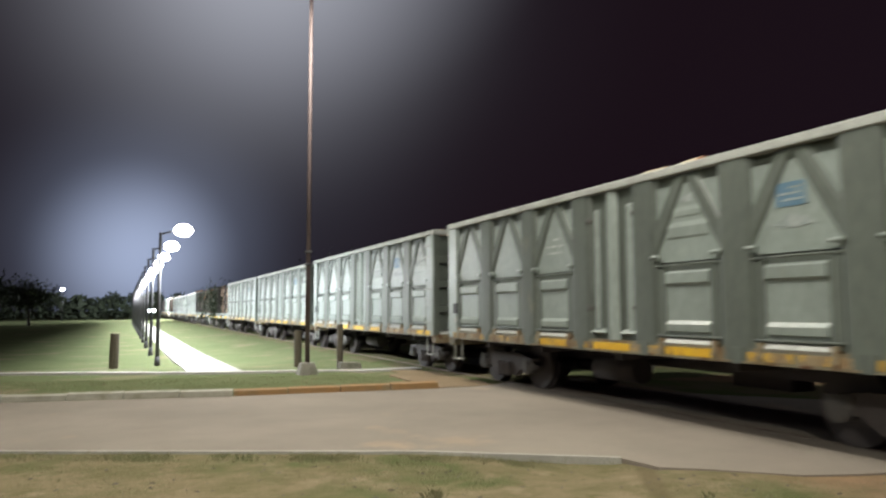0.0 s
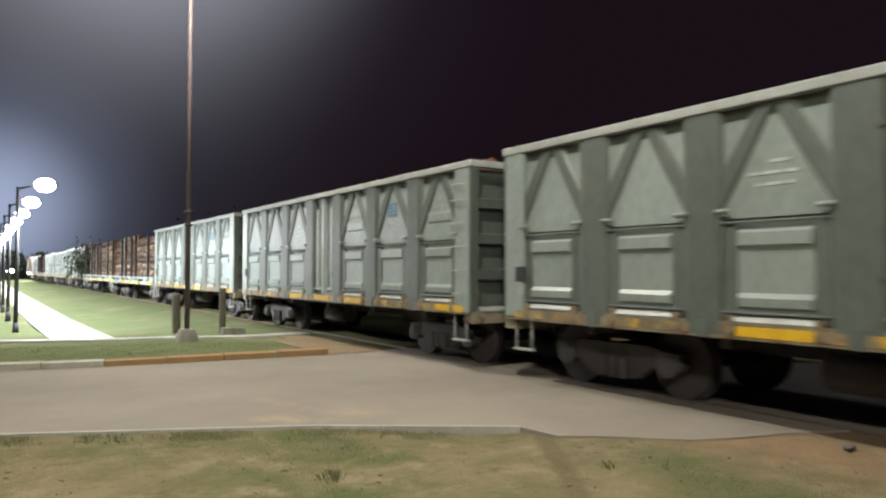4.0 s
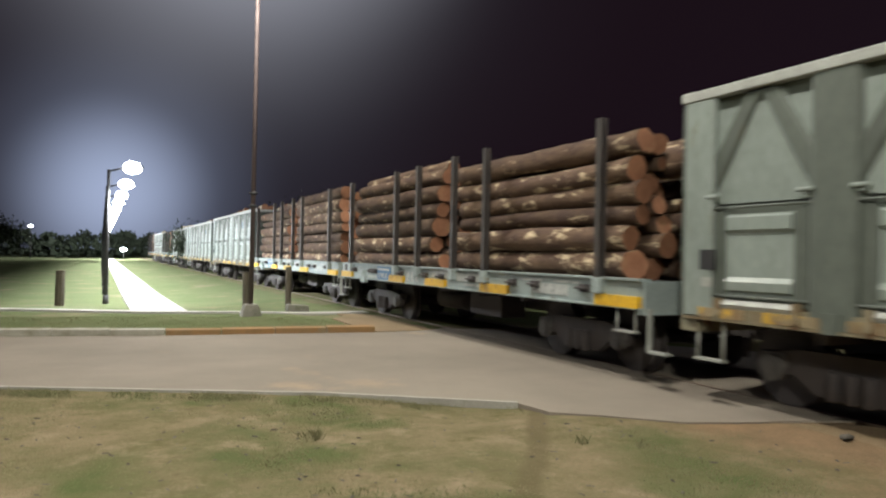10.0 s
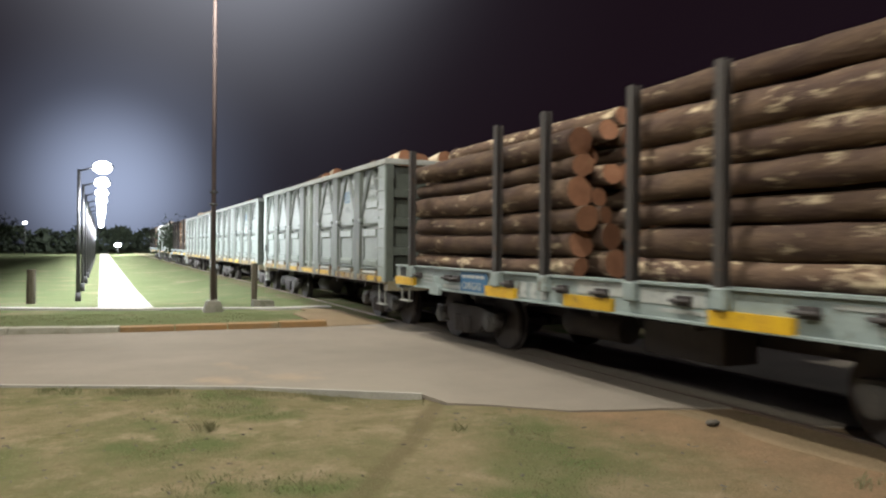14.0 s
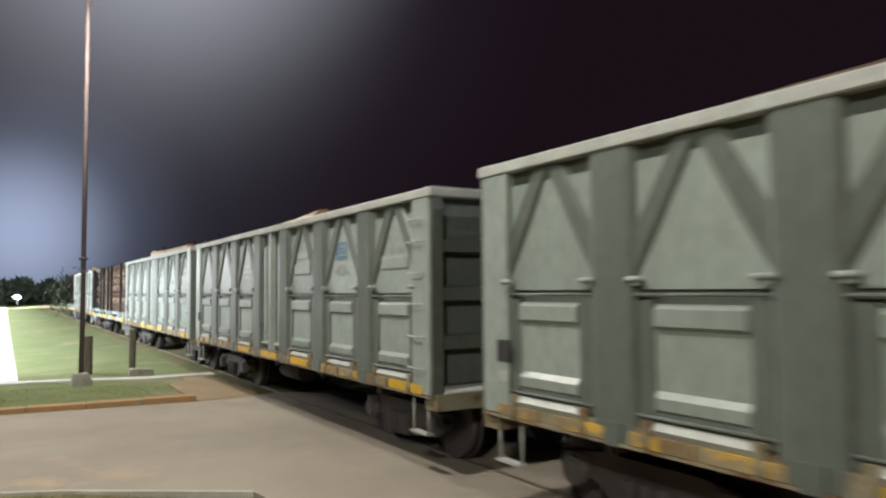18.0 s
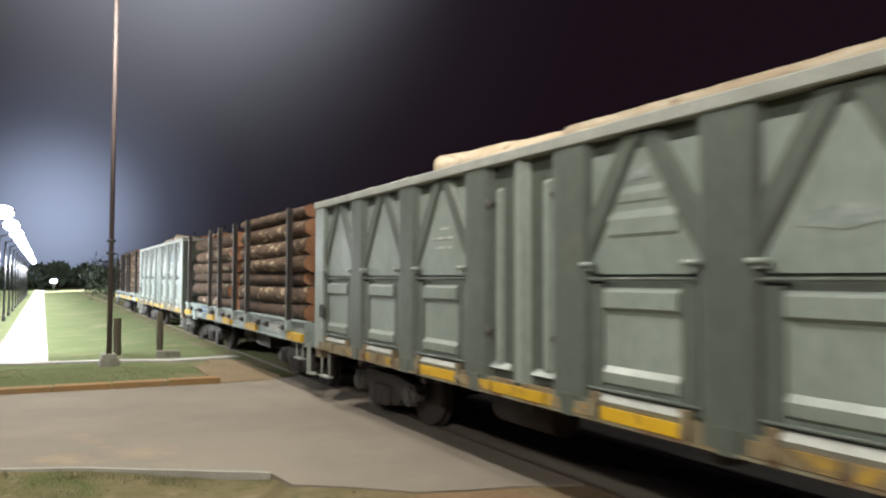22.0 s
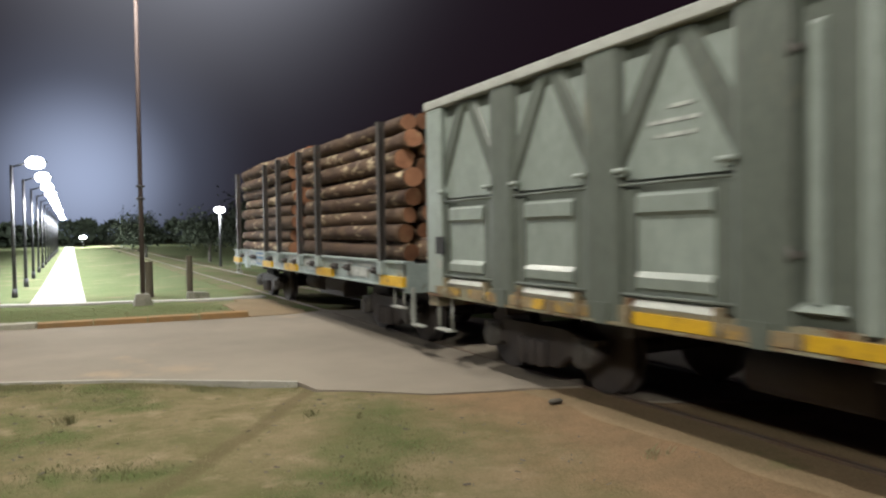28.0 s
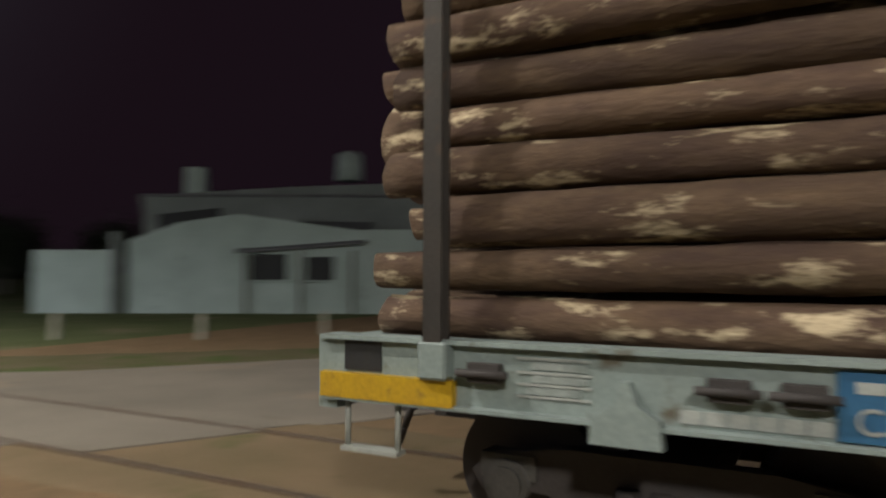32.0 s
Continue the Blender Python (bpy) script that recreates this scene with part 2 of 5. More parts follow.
RUST = (0.16, 0.075, 0.035)
M = {
    "paint": material("green grey wagon paint", (0.100, 0.116, 0.102), 0.5, 0.0, (0.078, 0.090, 0.079), 1.1, 0.6, 0.04, 14, (0.135, 0.13, 0.095), 1.9, 0.66, 0.2, 0.4, None, (1, 1, 0.45)),
    "paint_pale": material("pale panel paint", (0.244, 0.284, 0.266), 0.40, 0.0, (0.198, 0.230, 0.213), 1.1, 0.6, 0.04, 14, (0.16, 0.165, 0.13), 2.1, 0.67, 0.25, 0.45, None, (1, 1, 0.5)),
    "rim": material("worn rim paint", (0.36, 0.375, 0.355), 0.5, 0.0, (0.27, 0.28, 0.262), 3.0, 0.6, 0.08, 30, RUST, 2.2, 0.72, 0.2),
    "sill": material("rust stained sill paint", (0.21, 0.205, 0.150), 0.65, 0.0, (0.18, 0.125, 0.065), 2.0, 0.7, 0.1, 30, (0.105, 0.05, 0.025), 3.0, 0.56, 0.3),
    "yellow": material("scuffed yellow marking", (0.58, 0.36, 0.012), 0.55, 0.0, (0.50, 0.29, 0.02), 5.0, 0.5, 0.05, 40, (0.17, 0.10, 0.04), 4.0, 0.61, 0.5),
    "yellow_worn": material("rusted remains of yellow paint", (0.24, 0.20, 0.125), 0.65, 0.0, (0.17, 0.105, 0.05), 4.5, 0.8, 0.1, 40, (0.44, 0.27, 0.03), 3.4, 0.55, 0.6),
    "black": material("black paint", (0.02, 0.02, 0.025), 0.6, 0.0, (0.03, 0.03, 0.03), 5.0),
    "white_dim": material("thin worn whitewash", (0.33, 0.36, 0.355), 0.65, 0.0, (0.22, 0.255, 0.25), 6.0, 0.7, 0.03, 40, (0.19, 0.22, 0.215), 5.0, 0.50, 0.4),
    "white": material("worn white marking", (0.42, 0.44, 0.43), 0.6, 0.0, (0.33, 0.35, 0.34), 8.0, 0.6, 0.03, 50, (0.2, 0.22, 0.21), 7.0, 0.56),
    "blue_faded": material("faded blue paint", (0.082, 0.158, 0.23), 0.55, 0.0, (0.10, 0.18, 0.25), 6.0, 0.6, 0.03, 40, (0.20, 0.25, 0.25), 5.0, 0.58),
    "blue": material("blue sign paint", (0.028, 0.110, 0.235), 0.5, 0.0, (0.04, 0.14, 0.27), 5.0, 0.5, 0.03, 40, (0.2, 0.28, 0.34), 5.0, 0.7),
    "deck": material("blue grey deck paint", (0.285, 0.340, 0.335), 0.55, 0.0, (0.215, 0.258, 0.254), 2.0, 0.6, 0.07, 40, (0.12, 0.105, 0.08), 3.5, 0.62, 0.2),
    "steel": material("dark stake steel", (0.042, 0.038, 0.037), 0.6, 0.2, (0.058, 0.048, 0.043), 4.0, 0.5, 0.1, 40, (0.08, 0.05, 0.036), 5.0, 0.62, 0.2),
    "gear": material("greasy running gear", (0.050, 0.044, 0.045), 0.75, 0.1, (0.070, 0.061, 0.059), 5.0, 0.6, 0.2, 50, None, 1, 0.6, 0.2),
    "gear_pale": material("dusty cast steel", (0.10, 0.095, 0.09), 0.7, 0.1, (0.06, 0.056, 0.054), 5.0, 0.6, 0.2, 50),
    "rail": material("worn rail steel", (0.17, 0.14, 0.115), 0.5, 0.3, (0.16, 0.10, 0.07), 3.0),
    "bark": material("log bark", (0.064, 0.040, 0.033), 0.9, 0.0, (0.138, 0.092, 0.061), 2.6, 0.7, 0.7, 15, (0.45, 0.365, 0.25), 3.3, 0.600, 1.0, 0.15, None, (1.8, 0.58, 1.8), 0.07),
    # heap logs: lamp light put into the bark as a paler colour
    "bark_lit": material("weathered pale log", (0.56, 0.48, 0.37), 0.9, 0.0, (0.42, 0.33, 0.235), 2.6, 0.8, 0.5, 13, (0.15, 0.095, 0.07), 2.3, 0.60, 1.0, 0.15, None, (1.7, 0.62, 1.7)),
    "cut": material("sawn log end", (0.33, 0.165, 0.098), 0.85, 0.0, (0.22, 0.105, 0.062), 4.0, 0.6, 0.2, 60, (0.27, 0.16, 0.09), 3.5, 0.62, 0.9, 0.15),
    "asphalt": material("worn pale asphalt", (0.255, 0.222, 0.185), 0.9, 0.0, (0.205, 0.178, 0.148), 0.45, 0.7, 0.3, 70, (0.285, 0.225, 0.165), 0.35, 0.62, 0.0, 0.15),
    "concrete": material("weathered concrete", (0.38, 0.37, 0.33), 0.85, 0.0, (0.29, 0.28, 0.25), 2.0, 0.6, 0.25, 50, (0.2, 0.2, 0.15), 3.0, 0.66),
    "stone": material("dull old concrete", (0.20, 0.19, 0.16), 0.9, 0.0, (0.14, 0.135, 0.11), 3.0, 0.6, 0.3, 40, (0.09, 0.10, 0.06), 2.5, 0.6),
    "kerb_white": material("whitewashed kerb", (0.37, 0.36, 0.30), 0.85, 0.0, (0.25, 0.24, 0.19), 3.0, 0.6, 0.2, 50, (0.2, 0.19, 0.13), 3.0, 0.6),
    "kerb_orange": material("faded orange kerb paint", (0.215, 0.145, 0.070), 0.85, 0.0, (0.30, 0.17, 0.07), 3.0, 0.6, 0.2, 50, (0.22, 0.18, 0.11), 2.0, 0.62),
    "field": material("mown field grass", (0.135, 0.150, 0.080), 1.0, 0.0, (0.105, 0.130, 0.062), 0.55, 0.6, 0.8, 16, (0.175, 0.155, 0.098), 0.4, 0.58, 0.0, 0.0),
    "dirt": material("reddish dirt", (0.230, 0.165, 0.105), 1.0, 0.0, (0.180, 0.140, 0.085), 0.8, 0.6, 0.6, 40, (0.13, 0.12, 0.06), 0.9, 0.63, 0.0, 0.1),
    "ballast": material("earth and grass over ballast", (0.165, 0.140, 0.092), 1.0, 0.0, (0.125, 0.122, 0.066), 0.9, 0.6, 0.8, 24, (0.095, 0.118, 0.050), 0.5, 0.53, 0.0, 0.0),
    "blade": material("grass blades", (0.165, 0.185, 0.085), 0.9, 0.0, (0.225, 0.195, 0.115), 0.8, 0.6, 0.0, 30),
    "straw": material("dry grass blades", (0.27, 0.215, 0.135), 0.9, 0.0, (0.19, 0.165, 0.095), 0.9, 0.6, 0.0, 30, None, 1.3, 0.6, 0.0, 0.1),
    "pole": material("painted mast steel", (0.125, 0.092, 0.090), 0.6, 0.1, (0.095, 0.07, 0.07), 2.0),
    "lamp_pole": material("dark lamp post", (0.045, 0.045, 0.05), 0.6, 0.2, (0.06, 0.06, 0.06), 2.0),
    "timber": material("weathered timber post", (0.115, 0.100, 0.075), 0.95, 0.0, (0.075, 0.065, 0.050), 4.0, 0.6, 0.5, 40, None, 1, 0.6, 0.0, 0.2, None, (4, 4, 0.6)),
    "glow": material("lit lamp glass", (0.90, 0.95, 1.0), 0.4, emit=40.0),
    "glow_far": material("far lamp glass", (0.92, 0.96, 1.0), 0.4, emit=30.0),
    "wall": material("limewashed wall", (0.38, 0.45, 0.42), 0.9, 0.0, (0.30, 0.36, 0.33), 0.7, 0.6, 0.1, 20, (0.17, 0.2, 0.18), 0.8, 0.66),
    "wall_dark": material("aged house render", (0.20, 0.22, 0.21), 0.9, 0.0, (0.15, 0.165, 0.155), 0.7, 0.6, 0.1, 20),
    "dark": material("dark opening", (0.025, 0.026, 0.028), 0.8, 0.0, (0.03, 0.03, 0.03), 2.0),
    "roof": material("old roof sheet", (0.13, 0.13, 0.135), 0.8, 0.0, (0.09, 0.09, 0.095), 1.0),
    "leaf": material("night foliage", (0.040, 0.052, 0.032), 0.8, 0.0, (0.028, 0.040, 0.02), 1.0, 0.6, 0.0, 10),
    "trunk": material("tree bark", (0.11, 0.10, 0.085), 0.95, 0.0, (0.07, 0.06, 0.05), 3.0, 0.6, 0.6, 30),
}


TURF = ((6.05, 5.5, 0.62), (5.75, 4.55, 0.62), (5.1, 3.85, 0.5), (3.75, 4.74, 0.42), (3.62, 8.02, 0.32), (4.03, 6.95, 0.28), (1.5, 6.05, 0.6), (2.75, 8.6, 0.2), (1.2, 9.6, 0.28), (3.0, 6.02, 0.36), (3.1, 5.0, 0.35), (3.7, 7.4, 0.3))


def lawn_material():
    """Dry earth with patches of green, turning to reddish dirt beside the track."""
    m = bpy.data.materials.new("lawn with bare earth")
    m.use_nodes = True
    n, l = m.node_tree.nodes, m.node_tree.links
    b = n["Principled BSDF"]
    b.inputs["Roughness"].default_value = 1.0
    b.inputs["Specular IOR Level"].default_value = 0.0
    co = n.new("ShaderNodeTexCoord")

    def noise_at(s, detail=7.0, rough=0.62):
        t = n.new("ShaderNodeTexNoise")
        t.inputs["Scale"].default_value, t.inputs["Detail"].default_value, t.inputs["Roughness"].default_value = s, detail, rough
        l.new(co.outputs["Object"], t.inputs["Vector"])
        return t.outputs["Fac"]

    def ramp(v, lo, hi):
        r = n.new("ShaderNodeMapRange")
        r.inputs["From Min"].default_value, r.inputs["From Max"].default_value = lo, hi
        l.new(v, r.inputs["Value"])
        return r.outputs["Result"]

    def mix(f, a, c):
        x = n.new("ShaderNodeMix")
        x.data_type = "RGBA"
        l.new(f, x.inputs["Factor"])
        for sock, v in (("A", a), ("B", c)):
            if isinstance(v, tuple):
                x.inputs[sock].default_value = (*v, 1)
            else:
                l.new(v, x.inputs[sock])
        return x.outputs["Result"]
    col = mix(ramp(noise_at(1.3), 0.40, 0.62), (0.220, 0.178, 0.112), (0.146, 0.134, 0.072))
    col = mix(ramp(noise_at(0.50, 9.0, 0.7), 0.49, 0.63), col, (0.092, 0.112, 0.048))
    col = mix(ramp(noise_at(2.7, 9.0, 0.75), 0.55, 0.68), col, (0.105, 0.105, 0.045))
    # pale trodden patches and darker damp ones
    col = mix(ramp(noise_at(1.9, 9.0, 0.7), 0.54, 0.70), col, (0.285, 0.225, 0.155))
    col = mix(ramp(noise_at(4.6, 8.0, 0.7), 0.58, 0.74), col, (0.115, 0.098, 0.058))
    # greener patches where the turf has held
    jig = n.new("ShaderNodeTexNoise")
    jig.inputs["Scale"].default_value, jig.inputs["Detail"].default_value = 1.1, 10.0
    l.new(co.outputs["Object"], jig.inputs["Vector"])
    bent = n.new("ShaderNodeVectorMath")
    bent.operation = "MULTIPLY_ADD"
    bent.inputs[1].default_value = (2.2, 2.2, 0.0)
    l.new(jig.outputs["Color"], bent.inputs[0])
    l.new(co.outputs["Object"], bent.inputs[2])
    for x, y, r in TURF:
        d = n.new("ShaderNodeVectorMath")
        d.operation = "DISTANCE"
        d.inputs[1].default_value = (x + 1.1, y + 1.1, 0.0)
        l.new(bent.outputs["Vector"], d.inputs[0])
        col = mix(ramp(d.outputs["Value"], r * 1.15, r * 0.2), col, (0.086, 0.112, 0.044))
    # the curved mark of a tyre
    d = n.new("ShaderNodeVectorMath")
    d.operation = "DISTANCE"
    d.inputs[1].default_value = (-10.60 + 0.11, 16.42 + 0.11, 0.0)
    soft_bent = n.new("ShaderNodeVectorMath")
    soft_bent.operation = "MULTIPLY_ADD"
    soft_bent.inputs[1].default_value = (0.22, 0.22, 0.0)
    l.new(jig.outputs["Color"], soft_bent.inputs[0])
    flat = n.new("ShaderNodeVectorMath")
    flat.operation = "MULTIPLY"
    flat.inputs[1].default_value = (1.0, 1.0, 0.0)
    l.new(co.outputs["Object"], flat.inputs[0])
    l.new(flat.outputs["Vector"], soft_bent.inputs[2])
    l.new(soft_bent.outputs["Vector"], d.inputs[0])
    gap = n.new("ShaderNodeMath")
    gap.operation = "SUBTRACT"
    gap.inputs[1].default_value = 18.85
    l.new(d.outputs["Value"], gap.inputs[0])
    size = n.new("ShaderNodeMath")
    size.operation = "ABSOLUTE"
    l.new(gap.outputs[0], size.inputs[0])
    worn = n.new("ShaderNodeMath")
    worn.operation = "MULTIPLY"
    worn.inputs[1].default_value = 0.6
    l.new(ramp(size.outputs[0], 0.13, 0.05), worn.inputs[0])
    col = mix(worn.outputs[0], col, (0.105, 0.088, 0.050))
    sx = n.new("ShaderNodeSeparateXYZ")
    l.new(co.outputs["Object"], sx.inputs[0])
    far = n.new("ShaderNodeMath")
    far.operation = "MULTIPLY_ADD"
    far.inputs[1].default_value = 2.6
    l.new(noise_at(0.8), far.inputs[0])
    l.new(sx.outputs["X"], far.inputs[2])
    dirt = mix(ramp(noise_at(2.0, 9.0, 0.7), 0.35, 0.7), (0.275, 0.180, 0.112), (0.185, 0.135, 0.085))
    col = mix(ramp(far.outputs[0], 7.3, 8.3), col, dirt)
    fine = noise_at(38.0, 4.0)
    dark = mix(ramp(fine, 0.30, 0.75), col, (0.10, 0.085, 0.05))
    both = n.new("ShaderNodeMix")
    both.data_type = "RGBA"
    both.inputs["Factor"].default_value = 0.45
    l.new(col, both.inputs["A"])
    l.new(dark, both.inputs["B"])
    l.new(both.outputs["Result"], b.inputs["Base Color"])
    bp = n.new("ShaderNodeBump")
    bp.inputs["Strength"].default_value, bp.inputs["Distance"].default_value = 0.7, 0.03
    l.new(fine, bp.inputs["Height"])
    l.new(bp.outputs["Normal"], b.inputs["Normal"])
    return m


M["soil"] = lawn_material()


# ---- mesh helpers ----
def box(bm, x0, x1, y0, y1, z0, z1):
    v = [bm.verts.new((x, y, z)) for z in (z0, z1) for y in (y0, y1) for x in (x0, x1)]
    for f in ((0, 2, 3, 1), (4, 5, 7, 6), (0, 1, 5, 4), (2, 6, 7, 3), (0, 4, 6, 2), (1, 3, 7, 5)):
        bm.faces.new([v[i] for i in f])
    return v


def hull(bm, front, back):
    """A solid between two like polygons."""
    a, b = [bm.verts.new(p) for p in front], [bm.verts.new(p) for p in back]
    bm.faces.new(a)
    bm.faces.new(b[::-1])
    k = len(a)
    for i in range(k):
        bm.faces.new((a[i], b[i], b[(i + 1) % k], a[(i + 1) % k]))


def rod(bm, p0, p1, r0, r1=None, seg=8, caps=True):
    r1 = r0 if r1 is None else r1
    p0, p1 = Vector(p0), Vector(p1)
    q = (p1 - p0).to_track_quat("Z", "Y")
    rings = []
    for p, r in ((p0, r0), (p1, r1)):
        rings.append([bm.verts.new(p + q @ Vector((r * math.cos(2 * math.pi * i / seg), r * math.sin(2 * math.pi * i / seg), 0))) for i in range(seg)])
    for i in range(seg):
        f = bm.faces.new((rings[0][i], rings[0][(i + 1) % seg], rings[1][(i + 1) % seg], rings[1][i]))
        f.smooth = True
    if caps:
        bm.faces.new(rings[0][::-1])
        bm.faces.new(rings[1])


def ring(bm, centre, r, thick, seg=20, sides=6):
    """A ring in the plane of x and z."""
    c = Vector(centre)
    rows = []
    for i in range(seg):
        a = 2 * math.pi * i / seg
        rows.append([bm.verts.new(c + Vector(((r + thick * math.cos(b)) * math.cos(a), thick * math.sin(b), (r + thick * math.cos(b)) * math.sin(a)))) for b in (2 * math.pi * k / sides for k in range(sides))])
    for i in range(seg):
        for k in range(sides):
            f = bm.faces.new((rows[i][k], rows[i][(k + 1) % sides], rows[(i + 1) % seg][(k + 1) % sides], rows[(i + 1) % seg][k]))
            f.smooth = True


def mesh_of(name, bm, mat, bevel=0.0):
    if bevel:
        bmesh.ops.bevel(bm, geom=bm.edges[:], offset=bevel, segments=1, affect="EDGES")
    bmesh.ops.recalc_face_normals(bm, faces=bm.faces[:])
    me = bpy.data.meshes.new(name)
    bm.to_mesh(me)
    bm.free()
    for x in (mat if isinstance(mat, (list, tuple)) else (mat,)):
        me.materials.append(M[x])
    return me


def part(name, bm, mat, parent, label="", bevel=0.0):
    ob = new(name, mesh_of(name, bm, mat, bevel))
    ob.parent = parent
    return tagged(ob, label) if label else ob


def again(ob, m, parent=None):
    """The same part once more, on the same mesh, at the pose m."""
    o = new(ob.name.split(".")[0], ob.data)
    o.parent = parent or ob.parent
    o.matrix_basis = m
    return o


def thing(name, label, category, group="", kind="", at=None):
    return tagged(put(new(name), at), label, category, group, kind)


def put(ob, at):
    if at is not None:
        ob.matrix_basis = at
    return ob


def solid(name, bm, mat, label, category, group="", kind="", bevel=0.0):
    return tagged(new(name, mesh_of(name, bm, mat, bevel)), label, category, group, kind)

# ---- ground, road, crossing ----
def smooth(t):
    t = min(1.0, max(0.0, t))
    return t * t * (3 - 2 * t)


def level(x, y):
    """Height of the ground: flat at the crossing, a shade lower in the field beside the track and under the corner of the road's edging."""
    dip = 0.055 * smooth((x - 4.0) / 1.1) * (1 - smooth((x - 5.4) / 0.7)) * smooth((y - 6.2) / 1.2) if y < 10 else 0.0
    return -dip -0.12 * smooth((y - 21) / 6) * (1 - smooth((x - 4.5) / 2.8)) + (0.05 * smooth((y - 15.25 + 0.2 * x) / 1.0) * (1 - smooth((y - 17.5) / 3)) if x < 6 else 0.0)


def sheet(name, outline, z, mat, label, category, depth=0.09):
    bm = bmesh.new()
    if mat != "asphalt":
        # an uneven edge
        pts = []
        for (x0, y0), (x1, y1) in zip(outline, outline[1:] + outline[:1]):
            k = max(1, min(24, int(math.hypot(x1 - x0, y1 - y0) / 0.22)))
            for i in range(k):
                f = i / k
                x, y = x0 + (x1 - x0) * f, y0 + (y1 - y0) * f
                pts.append((x + 0.22 * noise.noise((x * 1.7, y * 1.7, 0.0)) + 0.07 * noise.noise((x * 6, y * 6, 2.0)), y + 0.22 * noise.noise((x * 1.7, y * 1.7, 5.0)) + 0.07 * noise.noise((x * 6, y * 6, 7.0))))
        outline = pts
    hull(bm, [(x, y, z) for x, y in outline], [(x, y, z - depth) for x, y in outline])
    return solid(name, bm, mat, label, category, kind="structure")


def build_ground():
    bm = bmesh.new()
    xs = [-900, -300, -120, -60, -30, -20, -12, -8] + [-6 + 0.35 * i for i in range(52)] + [14, 16, 20, 26, 35, 60, 120, 300, 900]
    ys = [-600, -200, -60, -30, -15, -8, -4] + [-2 + 0.4 * i for i in range(32)] + [10.8 + 0.8 * i for i in range(32)] + [40, 46, 54, 64, 80, 110, 160, 300, 600, 1500]
    v = {}
    for i, x in enumerate(xs):
        for j, y in enumerate(ys):
            wob = (0.012 * noise.noise((x * 0.5, y * 0.5, 0.3)) + 0.010 * noise.noise((x * 2.3, y * 2.3, 4.0))) * (1 - smooth((x - 6.4) / 0.8)) if y < 9 else 0.0
            v[i, j] = bm.verts.new((x, y, level(x, y) - 0.018 + wob))
    for i in range(len(xs) - 1):
        for j in range(len(ys) - 1):
            x = xs[i]
            f = bm.faces.new((v[i, j], v[i + 1, j], v[i + 1, j + 1], v[i, j + 1]))
            f.smooth = True
            f.material_index = 0 if ys[j] < 13.5 and x < 30 else 1
    return solid("ground", bm, ("soil", "field"), "patchy lawn of grass and bare earth around a level crossing", "ground", kind="structure")


NEAR_EDGE = [(-45, 31.0), (-20, 19.5), (-8, 14.0), (-3, 11.7), (0.0, 10.25), (2.0, 9.32), (3.9, 8.45), (5.65, 7.28)]
FAR_EDGE = [(-45, 35.0), (-20, 23.5), (-8, 17.4), (-3, 15.85), (0.0, 15.12), (2.72, 14.62), (6.6, 14.22)]


def build_road():
    right = [(5.72, 6.75), (6.1, 6.48), (6.7, 5.93), (7.2, 5.75), (7.7, 5.62), (8.20, 5.2), (8.20, 14.4), (7.4, 14.25)]
    sheet("road", NEAR_EDGE + right + FAR_EDGE[::-1], 0.0, "asphalt", "worn pale asphalt road leading over the railway crossing", "road")
    mid = [(8.29, 4.4), (9.71, 3.6), (9.71, 13.2), (8.29, 14.2)]
    sheet("crossing_panel", mid, 0.040, "asphalt", "asphalt infill between the rails of the crossing", "road")
    for x0, x1, y0, y1, y2, y3 in ((7.45, 8.205, 5.75, 5.25, 14.3, 14.2), (10.5, 9.785, 3.45, 3.7, 12.1, 11.2)):
        bm = bmesh.new()
        hull(bm, [(x0, y0, -0.003), (x1, y1, 0.041), (x1, y2, 0.041), (x0, y3, -0.003)], [(x0, y0, -0.05), (x1, y1, -0.05), (x1, y2, -0.05), (x0, y3, -0.05)])
        solid("crossing_ramp", bm, "asphalt", "asphalt ramp rising to the rail", "road", kind="structure")
    far = [(9.79, 3.7), (18, -1.2), (45, -16), (45, -8.5), (18, 5.2), (11.9, 9.6), (9.79, 12.2)]
    sheet("road", far, 0.0, "asphalt", "asphalt road going on beyond the railway track", "road")
    apron = [(6.65, 14.25), (7.9, 14.35), (8.0, 15.0), (7.9, 18.2), (7.2, 18.6), (6.6, 16.6)]
    sheet("dirt_apron", apron, 0.006, "dirt", "reddish dirt between kerb end and track", "ground", 0.06)
    apron = [(9.85, 12.25), (11.95, 9.65), (18, 5.3), (45, -8.4), (45, -6.6), (18, 7.2), (13.0, 12.3), (10.6, 15.0)]
    sheet("dirt_apron", apron, -0.006, "ballast", "trampled grassy verge along the far road", "ground")


